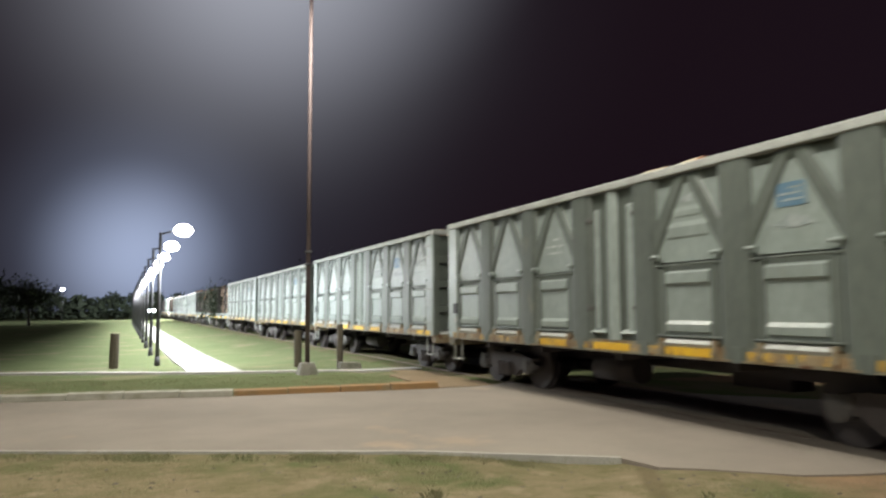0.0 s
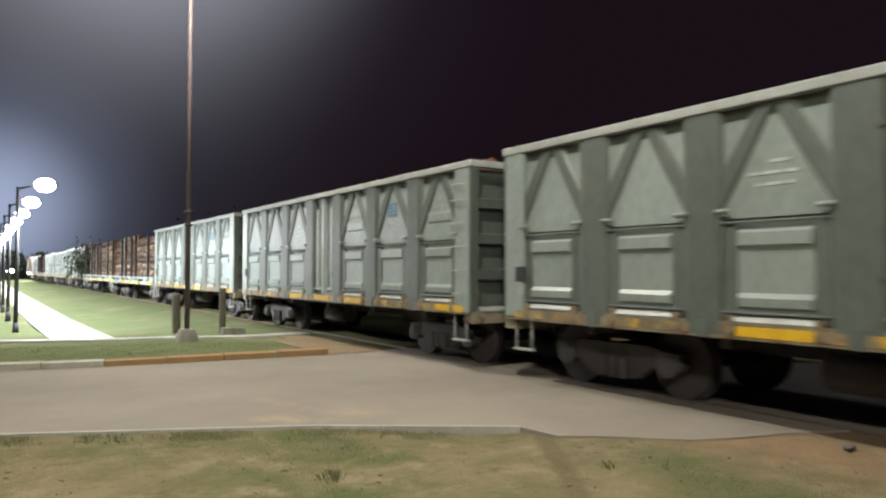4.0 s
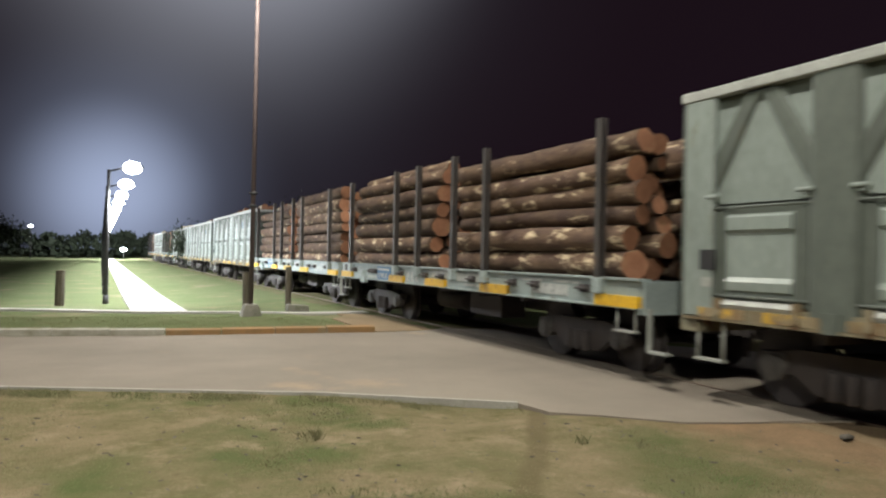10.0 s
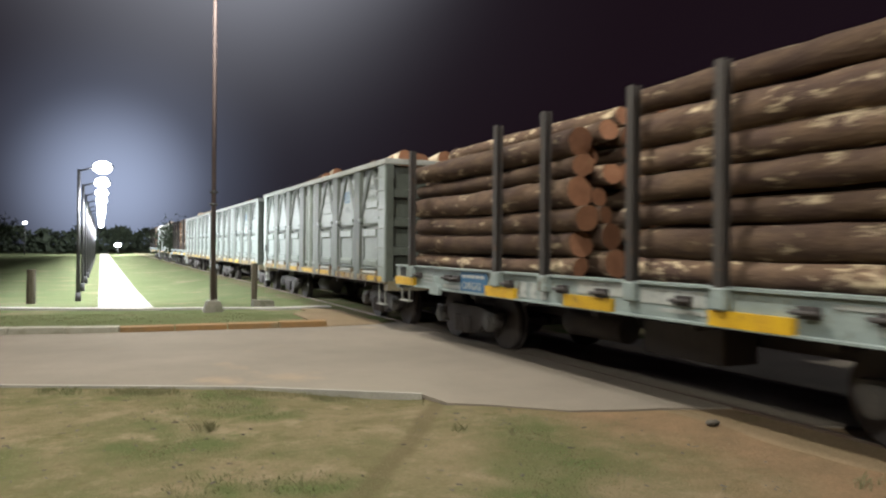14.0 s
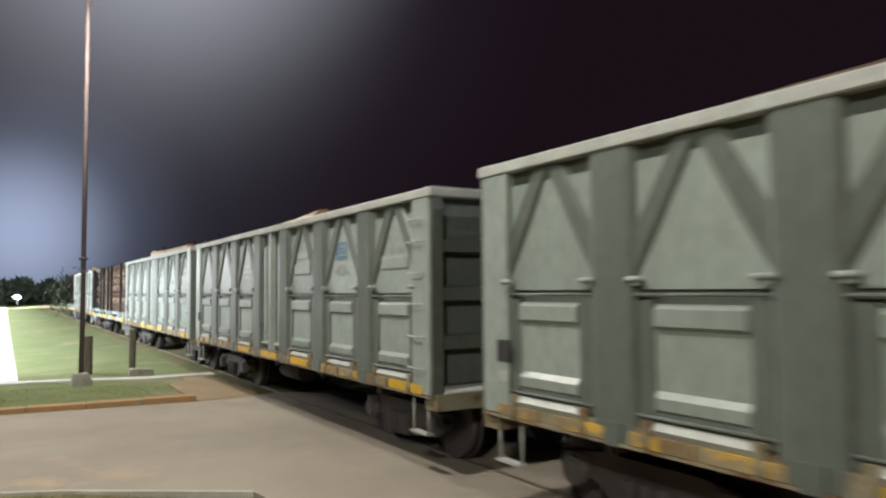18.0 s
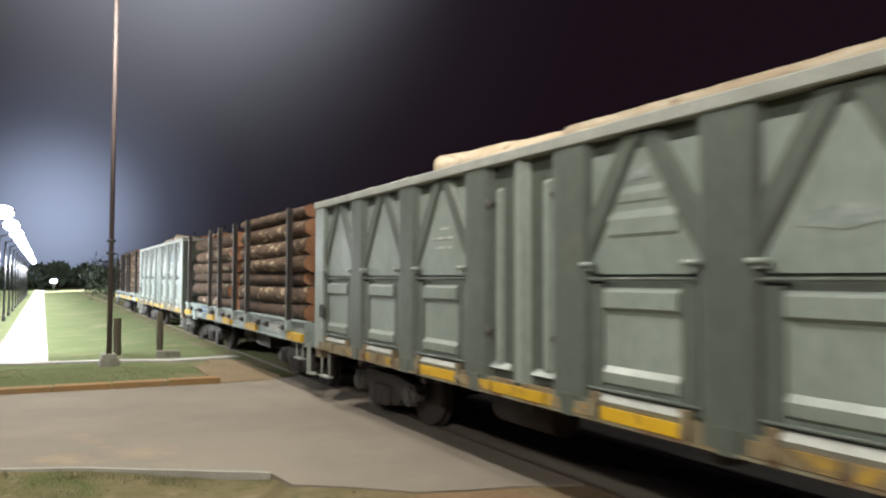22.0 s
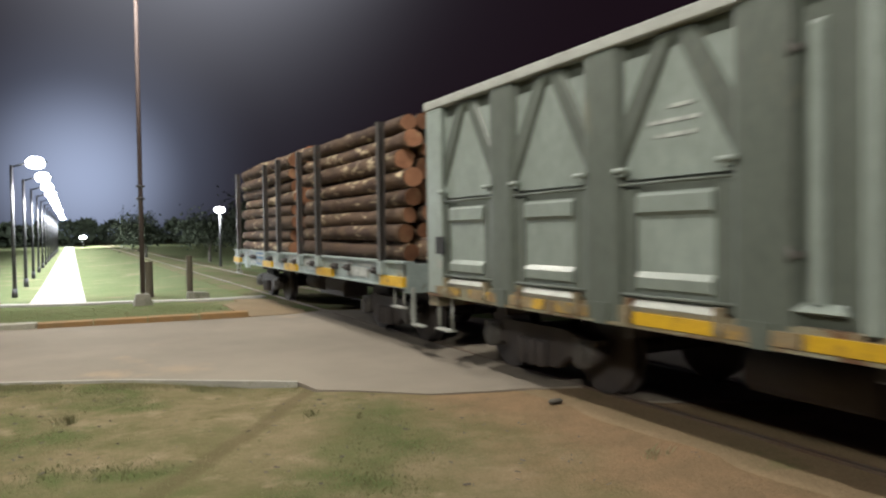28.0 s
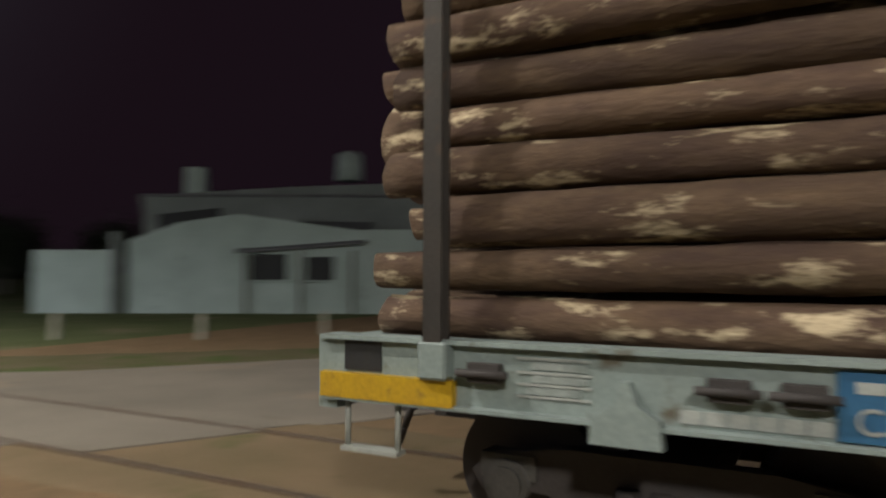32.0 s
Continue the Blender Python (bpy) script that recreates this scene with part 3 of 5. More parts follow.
def kerb(name, pts, mat, label):
    root = thing(name, label, "kerb", kind="structure")
    for (x0, y0), (x1, y1) in zip(pts, pts[1:]):
        k = max(1, round(math.hypot(x1 - x0, y1 - y0) / 1.0))
        for i in range(k):
            a, b = i / k, (i + 1) / k - 0.006
            p, q = Vector((x0 + (x1 - x0) * a, y0 + (y1 - y0) * a)), Vector((x0 + (x1 - x0) * b, y0 + (y1 - y0) * b))
            d = (q - p).normalized()
            s = Vector((-d.y, d.x)) * 0.16
            h = 0.12 + 0.012 * random.uniform(-1, 1)
            bm = bmesh.new()
            hull(bm, [(p.x, p.y, h - 0.02), (q.x, q.y, h - 0.02), (q.x + s.x, q.y + s.y, h), (p.x + s.x, p.y + s.y, h)],
                 [(p.x - s.x * .1, p.y - s.y * .1, -0.1), (q.x - s.x * .1, q.y - s.y * .1, -0.1), (q.x + s.x, q.y + s.y, -0.1), (p.x + s.x, p.y + s.y, -0.1)])
            part("kerb_stone", bm, mat, root)
    return root


def build_kerbs():
    kerb("kerb", FAR_EDGE[:-1], "kerb_white", "low whitewashed concrete kerb along the road")
    kerb("kerb", [(2.73, 14.62), (6.6, 14.22)], "kerb_orange", "low kerb with faded orange paint ending at the track")
    # thin concrete edging along the near side of the road
    bm = bmesh.new()
    e = NEAR_EDGE[2:]
    for (x0, y0), (x1, y1) in zip(e, e[1:]):
        hull(bm, [(x0, y0, 0.012), (x1, y1, 0.012), (x1 - 0.015, y1 - 0.05, 0.012), (x0 - 0.015, y0 - 0.05, 0.012)],
             [(x0, y0, -0.1), (x1, y1, -0.1), (x1 - 0.015, y1 - 0.05, -0.1), (x0 - 0.015, y0 - 0.05, -0.1)])
    solid("kerb_edging", bm, "concrete", "narrow concrete edging flush with the road", "kerb", kind="structure")
    # footpath strip and the long walkway under the lamps
    def ribbon(name, left, right, z, mat, label):
        bm = bmesh.new()
        for i in range(len(left) - 1):
            q = [left[i], left[i + 1], right[i + 1], right[i]]
            hull(bm, [(x, y, level(x, y) + z) for x, y in q], [(x, y, level(x, y) - 0.1) for x, y in q])
        solid(name, bm, mat, label, "path", kind="structure")
    far = [(-12, 27.0), (-5, 23.6), (-1.4, 21.9), (0.1, 21.3), (1.65, 20.55), (3.2, 19.75), (4.8, 19.4), (6.3, 19.0), (8.0, 19.1)]
    ribbon("pavement", far, [(x, y - 0.5) for x, y in far], 0.03, "concrete", "narrow concrete footpath running along the road")
    ys = [19.9, 24, 30, 38, 50, 70, 100, 150]
    ribbon("walkway", [(2.35, y) for y in ys], [(3.65, y) for y in ys], 0.02, "concrete", "straight pale concrete walkway under a row of lamps")


def build_track():
    def bed(ys, mat, label, ragged):
        """Earth packed level with the rails, thinning out to a ragged edge."""
        bm = bmesh.new()
        rows = []
        for y in ys:
            j = [ragged * noise.noise((y * 1.1, k * 7.0, 0.0)) + 0.5 * ragged * noise.noise((y * 4.3, k * 7.0, 3.0)) for k in (0, 1)]
            rows.append([bm.verts.new(p) for p in ((MID - 1.46 + j[0], y, -0.030), (MID - 1.22 + j[0], y, -0.004), (MID - 0.84, y, 0.022), (MID + 0.84, y, 0.022), (MID + 1.5 + j[1], y, -0.004), (MID + 1.8 + j[1], y, -0.030))])
        for p, q in zip(rows, rows[1:]):
            for k in range(5):
                bm.faces.new((p[k], p[k + 1], q[k + 1], q[k])).smooth = True
        base = bmesh.ops.extrude_face_region(bm, geom=bm.faces[:])
        bmesh.ops.translate(bm, vec=(0, 0, -0.3), verts=[v for v in base["geom"] if isinstance(v, bmesh.types.BMVert)])
        solid("track_bed", bm, mat, label, "ballast", kind="structure")
    bed([14.3 + 0.6 * i for i in range(40)] + [40, 60, 100, 200, 900], "ballast", "grassy earth over the ballast of the railway track", 0.2)
    bed([-120, -60, -30, -15, -8] + [-6 + 0.3 * i for i in range(41)] + [7, 9, 11, 13, 14.2], "dirt", "trampled earth over the ballast of the railway track", 0.16)
    for s in (-1, 1):
        x = MID + s * 0.7525
        bm = bmesh.new()
        sec = [(-0.06, 0.0), (0.06, 0.0), (0.06, 0.012), (0.012, 0.03), (0.012, 0.085), (0.034, 0.095), (0.034, 0.13), (-0.034, 0.13), (-0.034, 0.095), (-0.012, 0.085), (-0.012, 0.03), (-0.06, 0.012)]
        hull(bm, [(x + a, -120, b - 0.085) for a, b in sec], [(x + a, 900, b - 0.085) for a, b in sec])
        solid("rail", bm, "rail", "worn steel rail of the railway track", "rail", "rails", "structure")


build_ground()
build_road()
build_kerbs()
build_track()

# ---- the train ----
HALF = 5.8              # half the length of a gondola body
HALF_L = 5.85           # half the length of a flat wagon's deck
SIDE_X = -(MID - SIDE)  # near side in a wagon's own space


WHEEL_RADIUS = 0.44


def build_bogie(parent, y):
    """Two wheelsets in cast side frames."""
    bg = None
    bm = bmesh.new()
    box(bm, -0.95, 0.95, -0.22, 0.22, 0.42, 0.66)
    bg = part("bogie", bm, "gear", parent, "greasy black cast bogie")
    bg.matrix_basis = pose(0, y, 0)
    side = None
    for s in (-1, 1):
        if side is None:
            bm = bmesh.new()
            prof = [(-1.12, 0.50), (-0.98, 0.62), (-0.55, 0.68), (0.55, 0.68), (0.98, 0.62), (1.12, 0.50), (1.05, 0.40), (0.64, 0.43), (0.40, 0.25), (-0.40, 0.25), (-0.64, 0.43), (-1.05, 0.40)]
            hull(bm, [(0.06, a, b) for a, b in prof], [(-0.06, a, b) for a, b in prof])
            for a in (-0.18, 0.0, 0.18):
                rod(bm, (-0.09, a, 0.24), (-0.09, a, 0.52), 0.07, seg=8)
            side = part("side_frame", bm, "gear", bg, bevel=0.012)
            side.matrix_basis = pose(-1.02, 0, 0)
        else:
            again(side, pose(1.02, 0, 0, 0, 0, 180))
    boxm = wheel = None
    for a in (-0.875, 0.875):
        for s in (-1, 1):
            if wheel is None:
                bm = bmesh.new()
                rod(bm, (-0.07, 0, 0), (0.055, 0, 0), 0.43, seg=28)
                rod(bm, (0.055, 0, 0), (0.085, 0, 0), 0.46, seg=28)
                rod(bm, (-0.085, 0, 0), (-0.07, 0, 0), 0.13, seg=14)
                rod(bm, (0.06, 0, 0), (0.72, 0, 0), 0.075, seg=10)
                bm2 = bmesh.new()
                rod(bm2, (-0.32, 0, 0), (-0.13, 0, 0), 0.135, seg=16)
                rod(bm2, (-0.345, 0, 0), (-0.32, 0, 0), 0.10, seg=16)
                box(bm2, -0.28, -0.10, -0.17, 0.17, 0.02, 0.16)
                wheel = part("wheel", bm, "gear", bg)
                wheel.matrix_basis = pose(-0.7525, a, 0.475)
                boxm = part("axle_box", bm2, "gear_pale", bg)
                boxm.matrix_basis = pose(-0.82, a, 0.46)
            else:
                again(wheel, pose(s * 0.7525, a, 0.475, 0, 0, 0 if s < 0 else 180))
                again(boxm, pose(s * 0.82, a, 0.46, 0, 0, 0 if s < 0 else 180))
    for a in (-0.42, 0.42):
        bm = bmesh.new()
        box(bm, -0.9, 0.9, a - 0.05, a + 0.05, 0.34, 0.44)
        part("brake_beam", bm, "gear", bg)
    return bg


def stirrup(parent, x, y, mat="rim", z1=0.93, z0=0.50, w=0.34):
    bm = bmesh.new()
    for a in (-w / 2, w / 2):
        rod(bm, (0, a, z1 - z0), (0, a, 0), 0.017, seg=6)
    box(bm, -0.05, 0.05, -w / 2 - 0.02, w / 2 + 0.02, -0.012, 0.012)
    ob = part("step", bm, mat, parent)
    ob.matrix_basis = pose(x, y, z0)
    return ob


def build_ends(w, half):
    """Coupler, hose and end sill at both ends."""
    bm = bmesh.new()
    box(bm, -0.13, 0.13, 0.0, 0.22, 0.62, 0.86)
    box(bm, -0.17, 0.09, 0.20, 0.34, 0.60, 0.90)
    cp = part("coupler", bm, "gear", w)
    cp.matrix_basis = pose(0, half + 0.02, 0)
    again(cp, pose(0, -half + 0.05, 0, 0, 0, 180))
    bm = bmesh.new()
    pts = [(0, 0, 0.78), (0, 0.10, 0.70), (0.0, 0.16, 0.55), (0.03, 0.22, 0.43), (0.10, 0.26, 0.42)]
    for a, b in zip(pts, pts[1:]):
        rod(bm, a, b, 0.028, seg=7)
    hs = part("brake_hose", bm, "gear", w)
    hs.matrix_basis = pose(-0.45, half - 0.05, 0)
    again(hs, pose(0.45, -half + 0.05, 0, 0, 0, 180))


def build_gondola():
    w = thing("gondola_wagon", "green-grey steel gondola wagon with rust along the sill", "rail wagon", "gondola wagons")
    bm = bmesh.new()
    box(bm, -1.48, 1.48, -HALF + 0.08, HALF - 0.08, 0.98, 1.06)
    part("floor", bm, "gear", w)
    bm = bmesh.new()
    box(bm, -0.16, 0.16, -HALF, HALF, 0.62, 0.98)
    part("centre_sill", bm, "gear", w)
    bm = bmesh.new()
    box(bm, -1.45, 1.45, -0.06, 0.06, 0.80, 0.978)
    cross = part("crossbearer", bm, "gear", w)
    for y in (-4.2, -2.2, 2.2, 4.2):
        again(cross, pose(0, y, 0))
    bm = bmesh.new()
    box(bm, 0.2, 0.62, -1.6, -0.5, 0.42, 0.80)
    part("brake_box", bm, "gear", w, "", 0.02)
    bm = bmesh.new()
    rod(bm, (-0.7, 0.4, 0.58), (-0.7, 1.5, 0.58), 0.19, seg=14)
    part("air_tank", bm, "gear", w)
    bays = (-4.83, -3.2, -1.57, 1.57, 3.2, 4.83)
    posts = (-5.60, -4.02, -2.39, -0.76, 0.76, 2.39, 4.02, 5.60)
    made = {}
    for s in (0, 180):
        turn = pose(0, 0, 0, 0, 0, s)

        def rep(key, name, make, mat, at, label="", bevel=0.0):
            if key not in made:
                made[key] = part(name, make(), mat, w, label, bevel)
                made[key].matrix_basis = turn @ at
                return made[key]
            return again(made[key], turn @ at)

        x = SIDE_X

        def wall():
            b = bmesh.new()
            box(b, x + 0.095, x + 0.135, -HALF + 0.05, HALF - 0.05, 1.0, 3.30)
            return b
        rep("wall", "side_wall", wall, "paint", pose(0, 0, 0))

        def sill():
            b = bmesh.new()
            box(b, x + 0.02, x + 0.16, -HALF, HALF, 0.93, 1.09)
            box(b, x + 0.0, x + 0.16, -HALF, HALF, 0.92, 0.945)
            return b
        rep("sill", "side_sill", sill, "sill", pose(0, 0, 0), "rust-streaked side sill")

        def rim():
            b = bmesh.new()
            box(b, x - 0.012, x + 0.20, -HALF - 0.02, HALF + 0.02, 3.25, 3.36)
            return b
        rep("rim", "top_rim", rim, "rim", pose(0, 0, 0), "pale worn top rim", 0.012)

        def post():
            b = bmesh.new()
            sec = [(x + 0.10, -0.265), (x + 0.03, -0.225), (x + 0.014, -0.20), (x + 0.008, -0.17), (x + 0.008, 0.17), (x + 0.014, 0.20), (x + 0.03, 0.225), (x + 0.10, 0.265)]
            hull(b, [(a, c, 0.95) for a, c in sec], [(a, c, 3.252) for a, c in sec])
            return b
        for y in posts[1:-1]:
            rep("post", "post", post, "paint", pose(0, y, 0))

        def corner():
            b = bmesh.new()
            box(b, x + 0.0, x + 0.15, -0.2, 0.2, 0.95, 3.252)
            return b
        for y in (posts[0] , posts[-1]):
            rep("corner", "corner_post", corner, "paint_pale", pose(0, y - (0.02 if y > 0 else -0.02), 0), "", 0.015)

        def brace():
            b = bmesh.new()
            p = [(0.70, 2.10), (0.80, 2.24), (0.17, 3.23), (0.01, 3.23)]
            q = [(0.64, 2.04), (0.88, 2.30), (0.22, 3.25), (-0.05, 3.25)]
            hull(b, [(x + 0.040, a, c) for a, c in p], [(x + 0.096, a, c) for a, c in q])
            return b

        def brace_l():
            b = bmesh.new()
            p = [(-0.70, 2.10), (-0.80, 2.24), (-0.17, 3.23), (-0.01, 3.23)]
            q = [(-0.64, 2.04), (-0.88, 2.30), (-0.22, 3.25), (0.05, 3.25)]
            hull(b, [(x + 0.043, a, c) for a, c in p], [(x + 0.098, a, c) for a, c in q])
            return b

        def panel():
            b = bmesh.new()
            box(b, x + 0.072, x + 0.097, -0.60, 0.60, 2.13, 3.12)
            return b

        def door():
            b = bmesh.new()
            box(b, x + 0.06, x + 0.10, -0.50, 0.50, 1.16, 2.02)
            return b

        def stile():
            b = bmesh.new()
            box(b, x + 0.044, x + 0.098, -0.075, 0.075, 1.12, 2.05)
            return b

        def top_rib():
            b = bmesh.new()
            p = [(x + 0.060, 2.01), (x + 0.024, 1.985), (x + 0.024, 1.86), (x + 0.060, 1.83)]
            hull(b, [(a, -0.39, c) for a, c in p], [(a, 0.39, c) for a, c in p])
            return b

        def low_rib():
            b = bmesh.new()
            p = [(x + 0.060, 1.385), (x + 0.022, 1.335), (x + 0.030, 1.25), (x + 0.060, 1.225)]
            hull(b, [(a, -0.39, c) for a, c in p], [(a, 0.39, c) for a, c in p])
            return b

        def bar():
            b = bmesh.new()
            rod(b, (x + 0.035, -0.58, 0), (x + 0.035, 0.58, 0), 0.014, seg=8)
            return b

        def strip():
            b = bmesh.new()
            hull(b, [(x + 0.0, -0.48, 1.10), (x + 0.05, -0.48, 1.155), (x + 0.09, -0.48, 1.10), (x + 0.02, -0.48, 1.06)],
                 [(x + 0.0, 0.48, 1.10), (x + 0.05, 0.48, 1.155), (x + 0.09, 0.48, 1.10), (x + 0.02, 0.48, 1.06)])
            return b

        def knob():
            b = bmesh.new()
            rod(b, (x + 0.005, -0.085, 0), (x + 0.005, 0.085, 0), 0.022, seg=10)
            box(b, x + 0.005, x + 0.09, -0.035, 0.035, -0.05, 0.02)
            return b

        def latch():
            b = bmesh.new()
            box(b, x - 0.01, x + 0.08, -0.04, 0.04, -0.13, 0.10)
            rod(b, (x - 0.03, 0, -0.06), (x + 0.05, 0, -0.06), 0.035, seg=8)
            return b
        for y in bays:
            rep("brace", "brace", brace, "paint", pose(0, y, 0))
            rep("brace_l", "brace", brace_l, "paint", pose(0, y, 0))
            rep("panel", "upper_panel", panel, "paint_pale", pose(0, y, 0))
            rep("door", "discharge_door", door, "paint_pale", pose(0, y, 0), "pale ribbed discharge door", 0.008)
            rep("top_rib", "door_rib", top_rib, "paint_pale", pose(0, y, 0))
            rep("low_rib", "door_rib", low_rib, "paint_pale", pose(0, y, 0))
            for a in (-0.487, 0.487):
                rep("stile", "door_stile", stile, "paint", pose(0, y + a, 0))
            rep("bar", "hinge_bar", bar, "paint", pose(0, y, 2.09))
            rep("bar", "hinge_bar", bar, "paint", pose(0, y, 1.185))
            rep("strip", "door_lip", strip, "rim", pose(0, y, 0), "pale door lip")
            for a in (-0.55, 0.55):
                rep("knob", "hinge", knob, "paint_pale", pose(0, y + a, 2.21))
                rep("latch", "latch", latch, "sill", pose(0, y + a * 0.85, 1.06))

        def rib():
            b = bmesh.new()
            hull(b, [(x + 0.10, -0.12, 1.06), (x + 0.02, -0.05, 1.06), (x + 0.02, 0.05, 1.06), (x + 0.10, 0.12, 1.06)],
                 [(x + 0.10, -0.12, 3.252), (x + 0.02, -0.05, 3.252), (x + 0.02, 0.05, 3.252), (x + 0.10, 0.12, 3.252)])
            return b
        rep("rib", "middle_rib", rib, "paint_pale", pose(0, 0.0, 0))

        def strap():
            b = bmesh.new()
            hull(b, [(x + 0.096, -0.06, 1.24), (x + 0.055, -0.035, 1.24), (x + 0.055, 0.035, 1.24), (x + 0.096, 0.06, 1.24)],
                 [(x + 0.096, -0.06, 3.02), (x + 0.055, -0.035, 2.98), (x + 0.055, 0.035, 2.98), (x + 0.096, 0.06, 3.02)])
            return b

        def side_hinge():
            b = bmesh.new()
            rod(b, (x + 0.035, 0, -0.055), (x + 0.035, 0, 0.055), 0.024, seg=8)
            box(b, x + 0.03, x + 0.10, -0.075, 0.075, -0.022, 0.022)
            return b
        for a in (-0.39, 0.39):
            rep("strap", "door_strap", strap, "paint_pale", pose(0, a, 0), "pale upright strap")
        for a in (-0.56, 0.56):
            for z in (1.55, 2.86):
                rep("side_hinge", "side_hinge", side_hinge, "gear_pale", pose(0, a, z))

        def lip():
            b = bmesh.new()
            hull(b, [(x + 0.03, -0.22, 1.19), (x + 0.10, -0.18, 1.25), (x + 0.10, -0.22, 1.165)], [(x + 0.03, 0.22, 1.19), (x + 0.10, 0.18, 1.25), (x + 0.10, 0.22, 1.165)])
            return b
        for a in (-0.4, 0.4):
            rep("lip", "chute_lip", lip, "paint_pale", pose(0, a, 0))

        def mark(half):
            def make():
                b = bmesh.new()
                box(b, x - 0.004, x + 0.03, -half, half, 0.952, 1.052)
                return b
            return make

        def foot():
            b = bmesh.new()
            hull(b, [(x - 0.008, -0.10, 1.10), (x - 0.008, 0.10, 1.10), (x - 0.008, 0.075, 0.915), (x - 0.008, -0.075, 0.915)],
                 [(x + 0.04, -0.12, 1.10), (x + 0.04, 0.12, 1.10), (x + 0.04, 0.09, 0.915), (x + 0.04, -0.09, 0.915)])
            return b
        for y in posts[1:-1]:
            rep("foot", "post_foot", foot, "paint", pose(0, y, 0))
        for y in (-5.2, -1.6, 0.0, 1.55):
            rep("mark", "yellow_mark", mark(0.42), "yellow", pose(0, y, 0), "scuffed yellow sill mark")
        for y in (-4.42, -3.55, -2.85, -0.76, 0.76, 2.85, 3.55, 4.42, 5.25):
            rep("mark_worn", "worn_mark", mark(0.30), "yellow_worn", pose(0, y, 0), "rusted remains of a yellow mark")

        def rung():
            b = bmesh.new()
            rod(b, (x - 0.045, -0.15, 0), (x - 0.045, 0.15, 0), 0.010, seg=6)
            for a in (-0.15, 0.15):
                rod(b, (x - 0.045, a, 0), (x + 0.02, a, 0), 0.009, seg=6)
            return b
        for z in (1.25, 1.62, 2.0, 2.37, 2.74, 3.0):
            rep("rung", "ladder_rung", rung, "rim", pose(0, -5.50, z))

        def plate():
            b = bmesh.new()
            box(b, x - 0.006, x + 0.01, -0.10, 0.10, 1.45, 1.66)
            return b
        rep("plate", "black_plate", plate, "black", pose(0, 5.44, 0), "square black plate")

        def plate2():
            b = bmesh.new()
            box(b, x - 0.006, x + 0.01, -0.07, 0.07, 1.27, 1.37)
            return b
        rep("plate2", "small_plate", plate2, "rim", pose(0, 5.44, 0))

        def band():
            b = bmesh.new()
            p = [(x + 0.073, 2.64), (x + 0.056, 2.57), (x + 0.058, 2.45), (x + 0.073, 2.42)]
            hull(b, [(a, -0.36, c) for a, c in p], [(a, 0.36, c) for a, c in p])
            return b

        def band_top():
            b = bmesh.new()
            p = [(x + 0.073, 2.83), (x + 0.062, 2.77), (x + 0.063, 2.71), (x + 0.073, 2.69)]
            hull(b, [(a, -0.24, c) for a, c in p], [(a, 0.24, c) for a, c in p])
            return b
        for y in (-4.83, -1.57):
            rep("band", "pressed_band", band, "paint_pale", pose(0, y, 0), "pale pressed band across the panel")
            rep("band_top", "pressed_band", band_top, "paint_pale", pose(0, y, 0)) if y > -4 else None

        def bar_(half):
            def make():
                b = bmesh.new()
                box(b, x + 0.066, x + 0.0725, -half, half, -0.016, 0.016)
                return b
            return make
        for k in range(3):
            rep("sb%d" % k, "stencilled_bar", bar_((0.20, 0.26, 0.13)[k]), "white", pose(0, 1.57 + (0.0, 0.02, -0.06)[k], 2.45 + 0.11 * k))
    made = {}
    for s in (0, 180):
        turn = pose(0, 0, 0, 0, 0, s)
        bm = bmesh.new()
        box(bm, -1.5, 1.5, -HALF + 0.15, -HALF + 0.20, 0.95, 3.25)
        if "end" not in made:
            made["end"] = part("end_wall", bm, "paint", w)
            made["end"].matrix_basis = turn
            bm = bmesh.new()
            for z in (1.55, 2.12, 2.69):
                p = [(-HALF + 0.16, z - 0.10), (-HALF + 0.015, z - 0.075), (-HALF + 0.015, z + 0.075), (-HALF + 0.16, z + 0.10)]
                hull(bm, [(-1.45, c, d) for c, d in p], [(1.45, c, d) for c, d in p])
            for x in (-1.51, 1.51):
                box(bm, x - 0.07, x + 0.07, -HALF - 0.03, -HALF + 0.19, 0.95, 3.25)
            made["ribs"] = part("end_ribs", bm, "paint", w)
            made["ribs"].matrix_basis = turn
            bm = bmesh.new()
            box(bm, -1.61, 1.61, -HALF - 0.04, -HALF + 0.14, 3.255, 3.365)
            bm2 = bmesh.new()
            hull(bm2, [(-1.42, -HALF - 0.07, 0.975), (1.42, -HALF - 0.07, 0.975), (1.42, -HALF + 0.16, 0.975), (-1.42, -HALF + 0.16, 0.975)],
                 [(-1.42, -HALF - 0.06, 1.0), (1.42, -HALF - 0.06, 1.0), (1.42, -HALF + 0.15, 1.06), (-1.42, -HALF + 0.15, 1.06)])
            made["ledge"] = part("end_ledge", bm2, "rim", w, "pale worn ledge at the foot of the end wall")
            made["ledge"].matrix_basis = turn
            made["endrim"] = part("end_rim", bm, "rim", w, bevel=0.012)
            made["endrim"].matrix_basis = turn
            bm = bmesh.new()
            box(bm, -1.55, 1.55, -HALF - 0.05, -HALF + 0.2, 0.78, 0.97)
            made["sill"] = part("end_sill", bm, "sill", w)
            made["sill"].matrix_basis = turn
        else:
            bm.free()
            for k in ("end", "ribs", "ledge", "endrim", "sill"):
                again(made[k], turn)
    st = stirrup(w, SIDE_X + 0.08, -HALF + 0.35)
    for x, y in ((SIDE_X + 0.08, HALF - 0.35), (-SIDE_X - 0.08, -HALF + 0.35), (-SIDE_X - 0.08, HALF - 0.35)):
        again(st, pose(x, y, 0.50))
